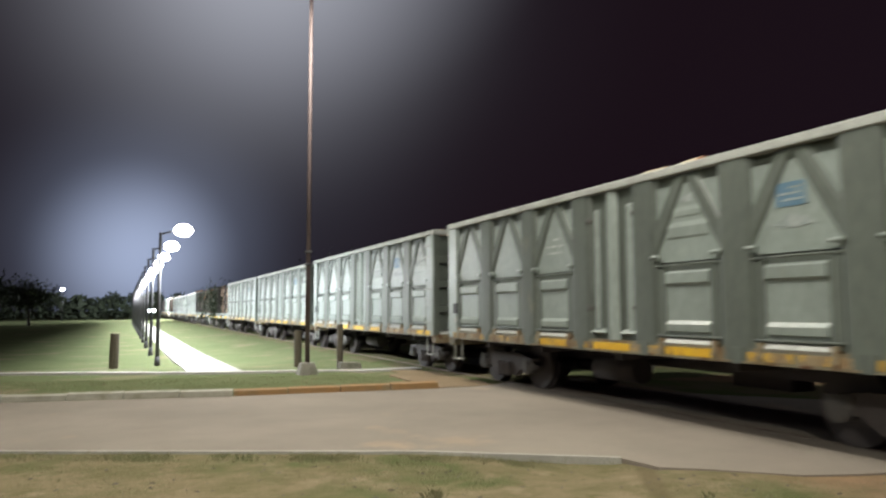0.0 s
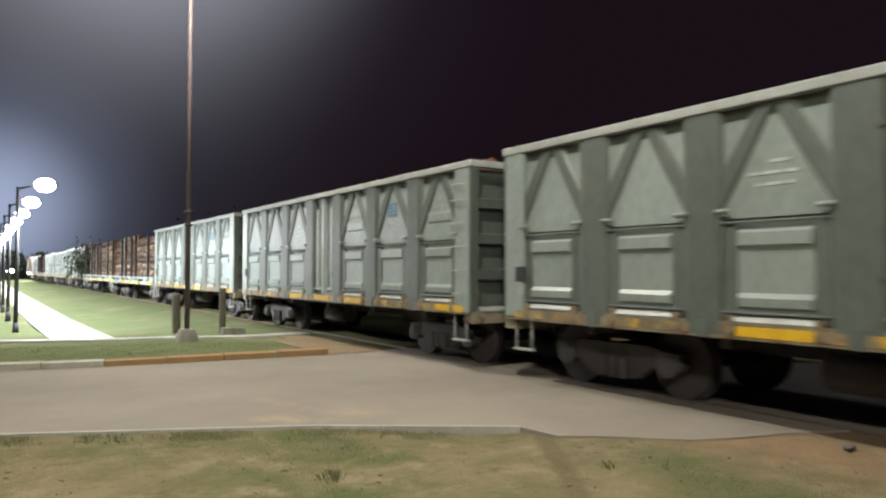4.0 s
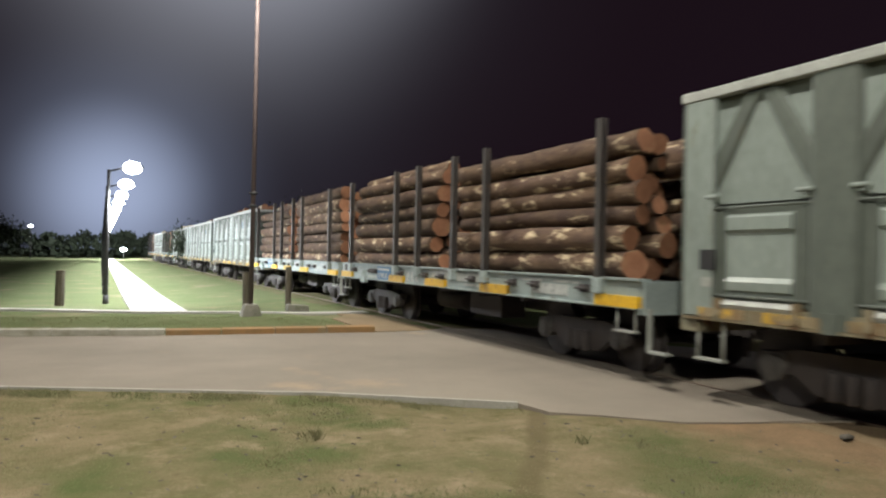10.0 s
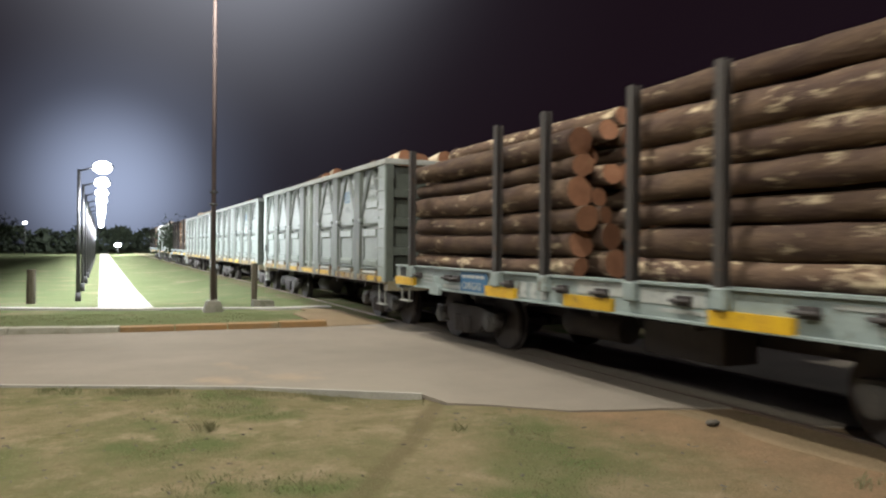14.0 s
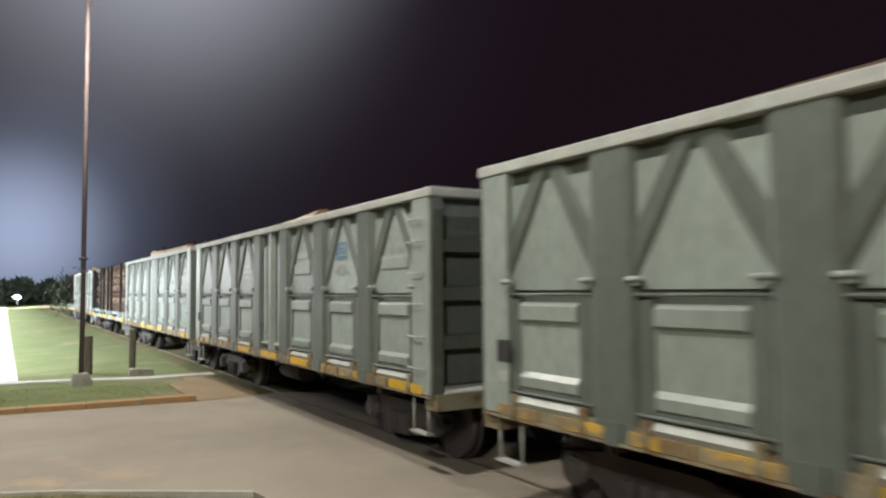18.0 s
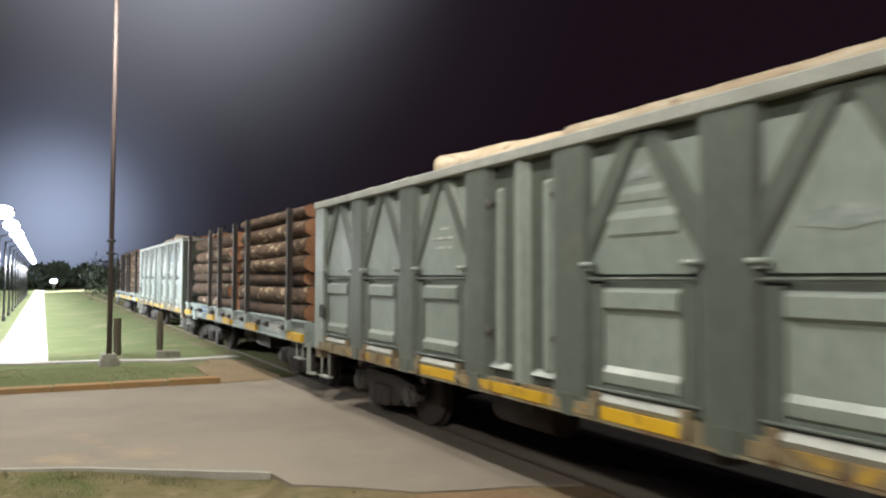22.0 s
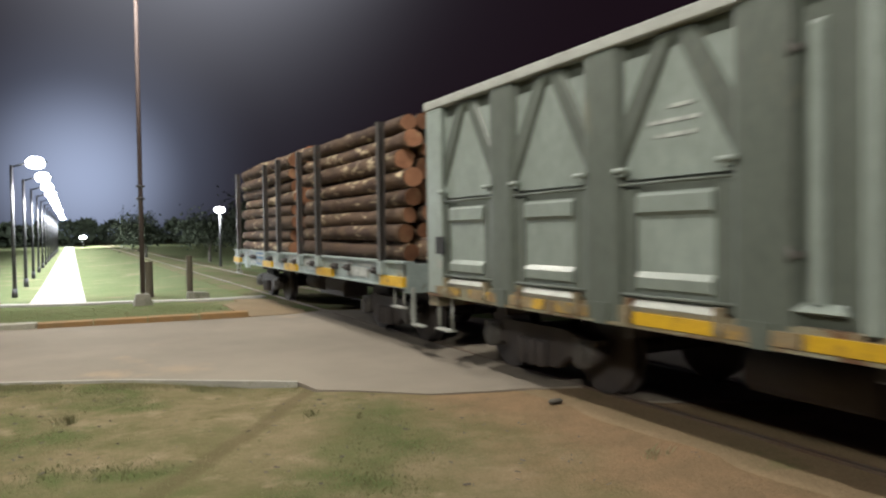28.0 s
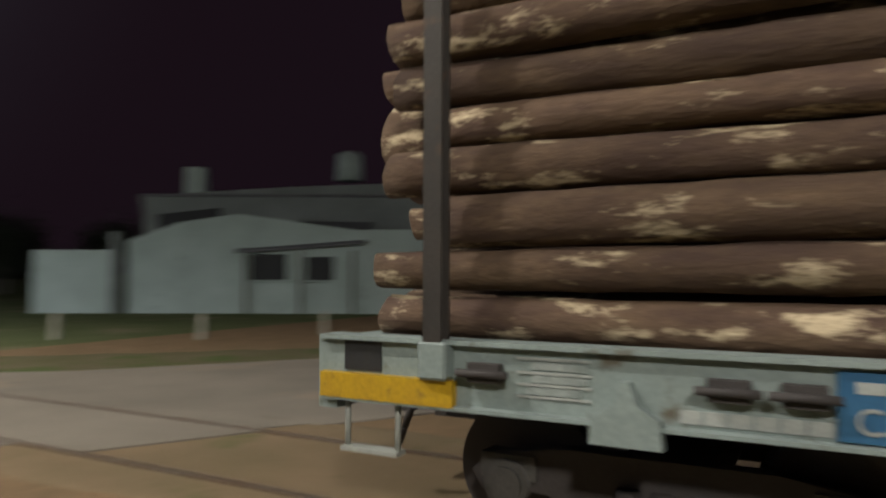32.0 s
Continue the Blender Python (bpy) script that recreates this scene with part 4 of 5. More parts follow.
    b1 = build_bogie(w, 4.15)
    build_bogie(w, -4.15)
    build_ends(w, HALF)
    return w


def add_sign(w):
    """A faded blue painted sign on one upper panel."""
    x = SIDE_X
    bm = bmesh.new()
    box(bm, x + 0.064, x + 0.073, -3.36, -2.98, 2.62, 2.88)
    sg = part("blue_sign", bm, "blue_faded", w, "faded blue painted sign")
    for k, (a, c) in enumerate(((-3.32, -3.06), (-3.28, -3.02), (-3.32, -3.14))):
        bm = bmesh.new()
        box(bm, x + 0.060, x + 0.066, a, c, 2.68 + 0.065 * k, 2.70 + 0.065 * k)
        part("sign_lettering", bm, "white_dim", sg)


def add_patch(w, seed):
    """A smear of whitewash below the sign and rows of worn white figures near the end."""
    x = SIDE_X
    rnd = random.Random(seed)
    for y, z, pts in ((-3.2, 2.40, [(-0.34, 0.0), (-0.2, 0.02), (0.0, -0.02), (0.3, 0.03), (0.22, 0.10), (0.06, 0.15), (-0.12, 0.13), (-0.22, 0.07)]),
                      (-1.57, 2.88, [(-0.12, 0.0), (0.12, 0.0), (0.13, 0.10), (-0.10, 0.11)])):
        bm = bmesh.new()
        pts = [(a * rnd.uniform(0.7, 1.1), c * rnd.uniform(0.8, 1.2)) for a, c in pts]
        hull(bm, [(x + 0.066, y + a, z + c) for a, c in pts], [(x + 0.073, y + a, z + c) for a, c in pts])
        part("whitewash_patch", bm, "white_dim", w)
    for z, k in ((2.87, 4), (2.665, 7)):
        for q in range(k):
            bm = bmesh.new()
            y = -4.83 + 0.075 * (q - (k - 1) / 2)
            box(bm, x + 0.066, x + 0.073, y - 0.022, y + 0.022, z - 0.055, z + 0.055)
            part("figure_bar", bm, "white_dim", w)


STAKES = (-5.08, -2.02, -0.82, 0.82, 2.02, 5.08)


def build_flat():
    w = thing("log_flat_wagon", "blue-grey flat wagon with dark stakes for logs", "rail wagon", "log wagons")
    bm = bmesh.new()
    box(bm, -1.5, 1.5, -HALF_L + 0.05, HALF_L - 0.05, 1.19, 1.27)
    part("deck", bm, "gear", w)
    bm = bmesh.new()
    box(bm, -0.2, 0.2, -HALF_L, HALF_L, 0.60, 1.08)
    part("centre_sill", bm, "gear", w)
    bm = bmesh.new()
    box(bm, -1.45, 1.45, -0.07, 0.07, 0.86, 1.078)
    cross = part("crossbearer", bm, "gear", w)
    for y in (-3.0, -1.5, 1.5, 3.0):
        again(cross, pose(0, y, 0))
    bm = bmesh.new()
    box(bm, -0.9, -0.4, -1.4, -0.2, 0.45, 0.84)
    part("brake_box", bm, "gear", w, "", 0.02)
    bm = bmesh.new()
    rod(bm, (-0.6, 0.4, 0.62), (-0.6, 1.6, 0.62), 0.18, seg=12)
    part("air_tank", bm, "gear", w)
    made = {}
    for s in (0, 180):
        turn = pose(0, 0, 0, 0, 0, s)

        def rep(key, name, make, mat, at, label="", bevel=0.0):
            if key not in made:
                made[key] = part(name, make(), mat, w, label, bevel)
                made[key].matrix_basis = turn @ at
                return made[key]
            return again(made[key], turn @ at)
        x = SIDE_X + 0.02

        def beam():
            b = bmesh.new()
            sec = [(-0.02, 0.94), (0.14, 0.94), (0.14, 0.96), (0.07, 0.96), (0.07, 1.28), (0.16, 1.28), (0.16, 1.31), (-0.02, 1.31), (-0.02, 1.285), (0.03, 1.28), (0.03, 0.965), (-0.02, 0.96)]
            hull(b, [(x + a, -HALF_L, c) for a, c in sec], [(x + a, HALF_L, c) for a, c in sec])
            return b
        rep("beam", "side_beam", beam, "deck", pose(0, 0, 0), "scuffed blue-grey side beam")

        def stake():
            b = bmesh.new()
            sec = [(-0.065, -0.055), (-0.065, 0.055), (-0.05, 0.055), (-0.05, 0.014), (0.02, 0.014), (0.02, 0.055), (0.035, 0.055), (0.035, -0.055), (0.02, -0.055), (0.02, -0.014), (-0.05, -0.014), (-0.05, -0.055)]
            hull(b, [(x + a, c, 1.105) for a, c in sec], [(x + a, c, 3.34) for a, c in sec])
            return b

        def pocket():
            b = bmesh.new()
            box(b, x - 0.075, x + 0.05, -0.085, 0.085, 1.10, 1.305)
            return b
        for y in STAKES:
            rep("stake", "stake", stake, "steel", pose(0, y, 0), "dark steel stake")
            rep("pocket", "stake_pocket", pocket, "deck", pose(0, y, 0), "", 0.015)

        def lug():
            b = bmesh.new()
            box(b, x - 0.03, x + 0.03, -0.09, 0.09, -0.05, 0.05)
            rod(b, (x - 0.05, -0.14, 0), (x - 0.05, 0.14, 0), 0.022, seg=6)
            return b
        for y in (-4.75, -3.55, -2.9, -1.55, -0.3, 0.45, 1.72, 3.62, 3.32, 4.80):
            rep("lug", "tie_down_lug", lug, "gear", pose(0, y, 1.15))

        def yellow(a, c):
            def make():
                b = bmesh.new()
                box(b, x - 0.026, x + 0.03, a, c, 0.955, 1.095)
                return b
            return make
        for k, (a, c) in enumerate(((4.98, 5.84), (1.55, 2.36), (-0.49, 0.40), (-2.77, -1.88), (-5.84, -5.0))):
            rep("yellow%d" % k, "yellow_mark", yellow(a, c), "yellow", pose(0, 0, 0), "bright yellow reflective mark")

        def square():
            b = bmesh.new()
            box(b, x + 0.020, x + 0.034, 5.45, 5.70, 1.11, 1.275)
            return b
        rep("square", "black_plate", square, "black", pose(0, 0, 0), "square black plate")

        def blue():
            b = bmesh.new()
            box(b, x + 0.012, x + 0.034, 2.37, 3.20, 0.975, 1.265)
            return b
        rep("blue", "blue_sign", blue, "blue", pose(0, 0, 0), "blue sign with white lettering")

        def bar_(half, high, mat="white", name="stencilled_bar", key=""):
            def make():
                b = bmesh.new()
                box(b, x + 0.020, x + 0.031, -half, half, -high, high)
                return b
            return lambda y, z, dx=0.0: rep("%s%.3f%.3f" % (mat, half, high), name, make, mat, pose(dx, y, z))
        letter = bar_(0.058, 0.024, "white", "sign_lettering")
        for k in range(5):
            letter(2.495 + 0.145 * k, 1.20, -0.012)
        # a framed table of small writing
        frame_bar, row_bar = bar_(0.19, 0.006), bar_(0.14, 0.018, "white_dim")
        for z in (1.045, 1.105, 1.165, 1.235):
            frame_bar(4.44, z)
        for z in (1.075, 1.135, 1.20):
            row_bar(4.44 - 0.03 * (z > 1.1), z)
        short = bar_(0.045, 0.03)
        for k in range(6):
            short(3.26 + 0.105 * k, 1.015)
        # worn white numbers and patches of whitewash
        tall = bar_(0.075, 0.10)
        for k in range(3):
            tall(0.90 + 0.24 * k, 1.09)
        patch = bar_(0.44, 0.075, "white", "whitewash_patch")
        for y, z in ((-0.26, 1.20), (-3.9, 1.10), (-1.35, 1.17)):
            patch(y, z)
        thin = bar_(0.30, 0.02)
        for y, z in ((-1.5, 1.04), (-4.3, 1.215), (-3.4, 1.215)):
            thin(y, z)

        def bracket():
            b = bmesh.new()
            p = [(3.91, 0.99), (4.01, 1.05), (4.05, 1.16), (4.09, 1.16), (4.13, 1.05), (4.23, 0.99), (4.24, 0.86), (3.90, 0.86)]
            hull(b, [(x - 0.05, a, c) for a, c in p], [(x + 0.03, a, c) for a, c in p])
            return b
        rep("bracket", "bracket", bracket, "deck", pose(0, 0, 0))
    # lettering that can be read
    for s in (0, 180):
        cu = bpy.data.curves.new("lettering", "FONT")
        cu.body, cu.size, cu.extrude = "CARGAS", 0.158, 0.003
        tmp = bpy.data.objects.new("lettering", cu)
        scene.collection.objects.link(tmp)
        me = bpy.data.meshes.new_from_object(tmp.evaluated_get(bpy.context.evaluated_depsgraph_get()))
        bpy.data.objects.remove(tmp)
        me.materials.clear()
        me.materials.append(M["white"])
        ob = new("lettering", me)
        ob.parent = w
        ob.matrix_basis = pose(0, 0, 0, 0, 0, s) @ pose(SIDE_X + 0.028, 3.14, 1.01, 90, 0, -90)
    bm = bmesh.new()
    box(bm, -1.55, 1.55, -0.05, 0.08, 0.88, 1.28)
    e = part("end_beam", bm, "deck", w)
    e.matrix_basis = pose(0, HALF_L - 0.04, 0)
    again(e, pose(0, -HALF_L + 0.04, 0, 0, 0, 180))
    st = stirrup(w, SIDE_X + 0.08, HALF_L - 0.32, "rim", 0.95, 0.66)
    for x, y in ((SIDE_X + 0.08, -HALF_L + 0.32), (-SIDE_X - 0.08, -HALF_L + 0.32), (-SIDE_X - 0.08, HALF_L - 0.32)):
        again(st, pose(x, y, 0.66))
    # shunter's steps at the ends
    bm = bmesh.new()
    box(bm, -0.03, 0.03, -0.03, 0.0, 0.44, 0.96)
    box(bm, -0.05, 0.06, -0.33, -0.031, 0.44, 0.465)
    es = part("end_step", bm, "rim", w, "pale steel shunter's step")
    es.matrix_basis = pose(SIDE_X + 0.12, -HALF_L - 0.045, 0)
    again(es, pose(-SIDE_X - 0.12, HALF_L + 0.045, 0, 0, 0, 180))
    build_bogie(w, 4.0)
    build_bogie(w, -4.0)
    build_ends(w, HALF_L)
    return w


# ---- logs ----
def log_mesh(length, r, seed, bark="bark"):
    rnd = random.Random(seed)
    seg, rings = 14, 27
    bm = bmesh.new()
    rows = []
    taper = rnd.uniform(0.82, 1.0)
    bend = (rnd.uniform(-0.035, 0.035), rnd.uniform(-0.03, 0.03))
    off = rnd.uniform(0, 90)
    for j in range(rings):
        t = j / (rings - 1)
        y = (t - 0.5) * length
        c = (bend[0] * math.sin(math.pi * t), bend[1] * math.sin(math.pi * t))
        row = []
        for i in range(seg):
            a = 2 * math.pi * i / seg
            q = r * (1 + (taper - 1) * t) * (1 + 0.10 * noise.noise((1.8 * math.cos(a) + off, y * 0.9, 1.8 * math.sin(a))) + 0.12 * noise.noise((2.5 * math.cos(a) + off, y * 3.1, 2.5 * math.sin(a))) + (0.05 * noise.noise((off, y * 1.7, 0.0))))
            row.append(bm.verts.new((c[0] + q * math.cos(a), y + 0.03 * math.sin(a + off) * (1 if t in (0, 1) else 0), c[1] + q * math.sin(a))))
        rows.append(row)
    for j in range(rings - 1):
        for i in range(seg):
            f = bm.faces.new((rows[j][i], rows[j][(i + 1) % seg], rows[j + 1][(i + 1) % seg], rows[j + 1][i]))
            f.smooth = True
    for row in (rows[0][::-1], rows[-1]):
        f = bm.faces.new(row)
        f.material_index = 1
    return mesh_of("log", bm, (bark, "cut"))


LOGS = [(r, log_mesh(4.95, r, 40 + k)) for k, r in enumerate((0.10, 0.115, 0.13, 0.14, 0.15, 0.16, 0.17, 0.18, 0.19, 0.205, 0.225, 0.135, 0.155, 0.175, 0.20, 0.215))]
# the first four carry the bark lightened for lamp light
SHORT = [(r, log_mesh(3.0, r, 80 + k, "bark_lit" if k < 4 else "bark")) for k, r in enumerate((0.13, 0.16, 0.19, 0.22, 0.15, 0.18))]


def build_stack(seed, top=3.42, slim=0.19):
    """A load of long logs between the stakes of one half of a flat wagon; the outer row is of more even logs."""
    rnd = random.Random(seed)
    even = [q for q in LOGS if 0.125 < q[0] <= slim]
    small = [q for q in LOGS if q[0] <= 0.15]
    st = thing("log_stack", "stack of brown debarked-in-patches logs held by stakes", "logs", "log stacks")
    x = -1.42
    while x < 1.32:
        z = 1.275
        col = []
        big = 0.0
        while True:
            r, me = rnd.choice(even if x < -1.4 else (LOGS if rnd.random() < 0.4 else small))
            if z + 2 * r > top + rnd.uniform(-0.12, 0.18):
                break
            col.append((z + r, r, me))
            z += 2 * r * 0.965
            big = max(big, r)
        for zz, r, me in col:
            o = new("log", me)
            o.parent = st
            o.matrix_basis = pose(x + big * 0.95 + rnd.uniform(-0.03, 0.03), rnd.gauss(0, 0.12 if x < -1.4 else 0.17), zz, rnd.uniform(-0.25, 0.25), rnd.uniform(0, 360), rnd.choice((0, 180)) + rnd.uniform(-0.7, 0.7))
        x += big * 1.82
    return st


def build_heap(seed, lumps, sunk=0.0):
    """Logs lying in a gondola, some of them above its rim."""
    rnd = random.Random(seed)
    h = thing("log_heap", "brown logs and logs paled as if lamp-lit, heaped above the rim of a gondola", "logs", "log heaps")
    for y0, up, slope in lumps:
        for k in range(7):
            r, me = rnd.choice(SHORT)
            o = new("log", me)
            o.parent = h
            o.matrix_basis = pose(-1.08 + 0.34 * k + rnd.uniform(-0.04, 0.04), y0 + rnd.uniform(-0.25, 0.25), 3.30 - sunk + 1.15 * up * rnd.uniform(0.55, 1.0) - r * 0.4, slope + rnd.uniform(-3, 3), rnd.uniform(0, 360), rnd.uniform(-3, 3))
        for k in range(6):
            r, me = rnd.choice(SHORT)
            o = new("log", me)
            o.parent = h
            o.matrix_basis = pose(-0.9 + 0.34 * k, y0 + rnd.uniform(-0.25, 0.25), 3.10 + 0.2 * up, slope + rnd.uniform(-3, 3), rnd.uniform(0, 360), rnd.uniform(-5, 5))
    return h


TRAIN = "GGGGGLLGGGLGL"   # from the head; the second wagon is the first one in view
BUILD = {1: 1.022, 2: 1.016, 8: 0.977, 9: 0.977}   # height of some gondolas against the rest
SLACK = {1: -0.22, 2: -0.1, 3: 0.05, 4: 0.19, 5: 0.22, 7: -0.2, 8: 0.08, 11: -0.1}   # play in the couplings, wagon by wagon
CARRIED = []              # what rolls, with its middle at the start


def build_train():
    first_g = first_f = None
    marked = []
    # middle, height over the rim and slope in degrees of each pile of logs
    heaps = {1: [(0.6, 0.17, 2)], 2: [(-3.7, 0.10, -2)], 3: [(-3.7, 0.04, -2)], 4: [(3.75, 0.02, -1)], 7: [(-3.7, 0.13, -8), (1.5, 0.26, -4)],
             8: [(0.6, 0.15, -4)], 9: [(3.0, 0.0, -6), (0.8, 0.21, -5), (-1.6, 0.20, -2)], 11: [(-0.3, 0.20, 1), (-3.5, 0.20, 2)]}
    for i, c in enumerate(TRAIN):
        y = FIRST_END + PITCH * (i - 1) - (6.0 if c == "G" else HALF_L + 0.2) + SLACK.get(i, 0.0)
        at = pose(MID, y, 0)
        if c == "G":
            if first_g is None:
                w = first_g = build_gondola()
                w.matrix_basis = at
            else:
                w = copy_thing(first_g, at)
            marked.append((i, w))
            if i in heaps:
                h = build_heap(i, heaps[i], 2.4 * (1 - BUILD.get(i, 1.0)))
                CARRIED.append((h, y))
        else:
            if first_f is None:
                w = first_f = build_flat()
                w.matrix_basis = at
            else:
                w = copy_thing(first_f, at)
            for k, s in enumerate((-2.95, 2.95)):
                CARRIED.append((build_stack(100 + 2 * i + k, 3.64 if i == 12 else 3.30 if (i, k) == (5, 0) else 3.46, 0.165 if i == 12 else 0.195), y + s))
        CARRIED.append((w, y))
    for i, w in marked:
        if i != 9:
            add_sign(w)
        add_patch(w, i)
        if i in BUILD:
            # wagons of a slightly taller or lower build
            shift = Matrix.Translation((0, 0, 0.95)) @ Matrix.Diagonal((1, 1, BUILD[i], 1)) @ Matrix.Translation((0, 0, -0.95))
            for ob in w.children:
                if ob.name.split(".")[0] not in ("bogie", "coupler", "brake_hose", "centre_sill", "crossbearer", "step"):
                    ob.matrix_basis = shift @ ob.matrix_basis


build_train()


# ---- lamps and posts ----
def build_mast():
    x, y = POLE
    m = thing("floodlight_mast", "tall slim brownish steel mast with a floodlight on top", "street lamp", at=pose(x, y, 0))
    bm = bmesh.new()
    rod(bm, (0, 0, 0.3), (0, 0, 10.2), 0.058, 0.045, 12)
    part("pole", bm, "pole", m)
    bm = bmesh.new()
    hull(bm, [(-0.27, -0.27, -0.1), (0.27, -0.27, -0.1), (0.27, 0.27, -0.1), (-0.27, 0.27, -0.1)], [(-0.15, -0.15, 0.31), (0.15, -0.15, 0.31), (0.15, 0.15, 0.31), (-0.15, 0.15, 0.31)])
    part("footing", bm, "stone", m, "sloping concrete footing", 0.03)
    bm = bmesh.new()
    rod(bm, (0, 0, 10.1), (-0.4, -1.4, 10.45), 0.04, seg=8)
    part("arm", bm, "pole", m)
    bm = bmesh.new()
    box(bm, -0.16, 0.16, -0.4, 0.4, 0.02, 0.14)
    hd = part("lamp_head", bm, "lamp_pole", m, "", 0.03)
    hd.matrix_basis = pose(-0.46, -1.7, 10.42, 4, 0, -16)
    bm = bmesh.new()
    box(bm, -0.13, 0.13, -0.34, 0.34, -0.02, 0.018)
    gl = part("lamp_glass", bm, "glow", hd)
    for z in (2.6, 2.9):
        bm = bmesh.new()
        rod(bm, (0, 0, z), (0, 0, z + 0.05), 0.10, seg=10)
        part("clamp", bm, "lamp_pole", m)


def build_walk_lamp():
    m = thing("walkway_lamp", "dark walkway lamp post with a glaring white head", "street lamp", "walkway lamps", at=pose(1.8, WALK_LAMPS[0], -0.12))
    bm = bmesh.new()
    rod(bm, (0, 0, 0), (0, 0, 4.0), 0.06, 0.045, 10)
    part("pole", bm, "lamp_pole", m)
    bm = bmesh.new()
    rod(bm, (0, 0, 3.95), (0.42, 0, 4.08), 0.028, seg=8)
    part("arm", bm, "lamp_pole", m)
    bm = bmesh.new()
    hull(bm, [(0.36, -0.13, 4.06), (0.96, -0.13, 4.1), (0.96, 0.13, 4.1), (0.36, 0.13, 4.06)], [(0.44, -0.09, 4.16), (0.9, -0.09, 4.18), (0.9, 0.09, 4.18), (0.44, 0.09, 4.16)])
    part("lamp_head", bm, "lamp_pole", m)
    # globe wider than the head: part of the lamp's bloom in its shape
    bm = bmesh.new()
    bmesh.ops.create_uvsphere(bm, u_segments=16, v_segments=8, radius=1.0)
    bmesh.ops.scale(bm, vec=(0.27, 0.24, 0.19), verts=bm.verts[:])
    bmesh.ops.translate(bm, vec=(0.64, 0, 4.09), verts=bm.verts[:])
    part("lamp_glass", bm, "glow", m, "oversized glaring white lamp glass")
    bm = bmesh.new()
    rod(bm, (0, 0, -0.02), (0, 0, 0.30), 0.085, 0.075, 10)
    part("base_sleeve", bm, "lamp_pole", m)
    for y in WALK_LAMPS[1:]:
        copy_thing(m, pose(1.8, y, -0.12))


def timber_post(x, y, h, r, lean, label):
    bm = bmesh.new()
    rows = []
    for j in range(6):
        z = -0.1 + (h + 0.1) * j / 5
        rows.append([bm.verts.new((r * (1 + 0.12 * noise.noise((i, j, x))) * math.cos(math.pi * i / 5) + lean[0] * z, r * (1 + 0.12 * noise.noise((j, i, y))) * math.sin(math.pi * i / 5) + lean[1] * z, z)) for i in range(10)])
    for a, b in zip(rows, rows[1:]):
        for i in range(10):
            bm.faces.new((a[i], a[(i + 1) % 10], b[(i + 1) % 10], b[i]))
    bm.faces.new(rows[-1])
    bm.faces.new(rows[0][::-1])
    ob = solid("timber_post", bm, "timber", label, "post", "timber posts")
    ob.matrix_basis = pose(x, y, level(x, y))
    return ob


def build_posts():
    timber_post(5.28, 20.95, 0.98, 0.105, (-0.02, 0), "short weathered round timber post beside the mast")
    timber_post(0.64, 23.2, 0.95, 0.12, (0.01, 0), "short weathered timber post in the grass")
    p = timber_post(6.25, 20.2, 1.15, 0.085, (0, 0), "weathered timber post behind a concrete block")
    bm = bmesh.new()
    hull(bm, [(-0.2, -0.28, -0.1), (0.42, -0.28, -0.1), (0.42, 0.12, -0.1), (-0.2, 0.12, -0.1)], [(-0.16, -0.24, 0.17), (0.38, -0.24, 0.14), (0.38, 0.08, 0.14), (-0.16, 0.08, 0.17)])
    ob = solid("concrete_block", bm, "stone", "low weathered concrete block at the foot of a post", "block", bevel=0.02)
    ob.matrix_basis = pose(6.3, 19.9, 0)
    # white marker posts beyond the track
    bm = bmesh.new()
    hull(bm, [(-0.11, -0.08, -0.1), (0.11, -0.08, -0.1), (0.11, 0.08, -0.1), (-0.11, 0.08, -0.1)], [(-0.09, -0.06, 0.62), (0.09, -0.06, 0.62), (0.09, 0.06, 0.62), (-0.09, 0.06, 0.62)])
    w = solid("marker_post", bm, "kerb_white", "short whitewashed concrete marker post on the verge", "post", "marker posts", bevel=0.015)
    w.matrix_basis = pose(12.83, 19.85, 0, 0, 1, 30)
    for x, y, r in ((12.77, 17.0, 32), (13.27, 16.0, 38), (15.39, 15.4, 35), (17.2, 12.3, 35), (20.0, 10.6, 36)):
        copy_thing(w, pose(x, y, 0, random.uniform(-3, 3), random.uniform(-4, 4), r))
    # flat stone on the dirt
    bm = bmesh.new()
    bmesh.ops.create_icosphere(bm, subdivisions=2, radius=1)
    for v in bm.verts:
        v.co = Vector((v.co.x * 0.10, v.co.y * 0.05, v.co.z * 0.022)) * (1 + 0.3 * noise.noise(v.co * 1.5))
    ob = solid("stone", bm, "trunk", "flat dark stone lying on the dirt", "stone")
    ob.matrix_basis = pose(7.63, 4.95, 0.012, 0, 0, 15)


def far_lamp(x, y, h, r, label):
    m = thing("far_lamp", label, "street lamp", "far street lamps", at=pose(x, y, 0))
    bm = bmesh.new()
    rod(bm, (0, 0, 0), (0, 0, h), 0.07, 0.05, 8)
    part("pole", bm, "lamp_pole", m)
    bm = bmesh.new()
    bmesh.ops.create_uvsphere(bm, u_segments=14, v_segments=8, radius=r)
    bmesh.ops.scale(bm, vec=(1.3, 1, 0.7), verts=bm.verts[:])
    bmesh.ops.translate(bm, vec=(0, 0, h), verts=bm.verts[:])
    part("lamp_glass", bm, "glow_far", m)


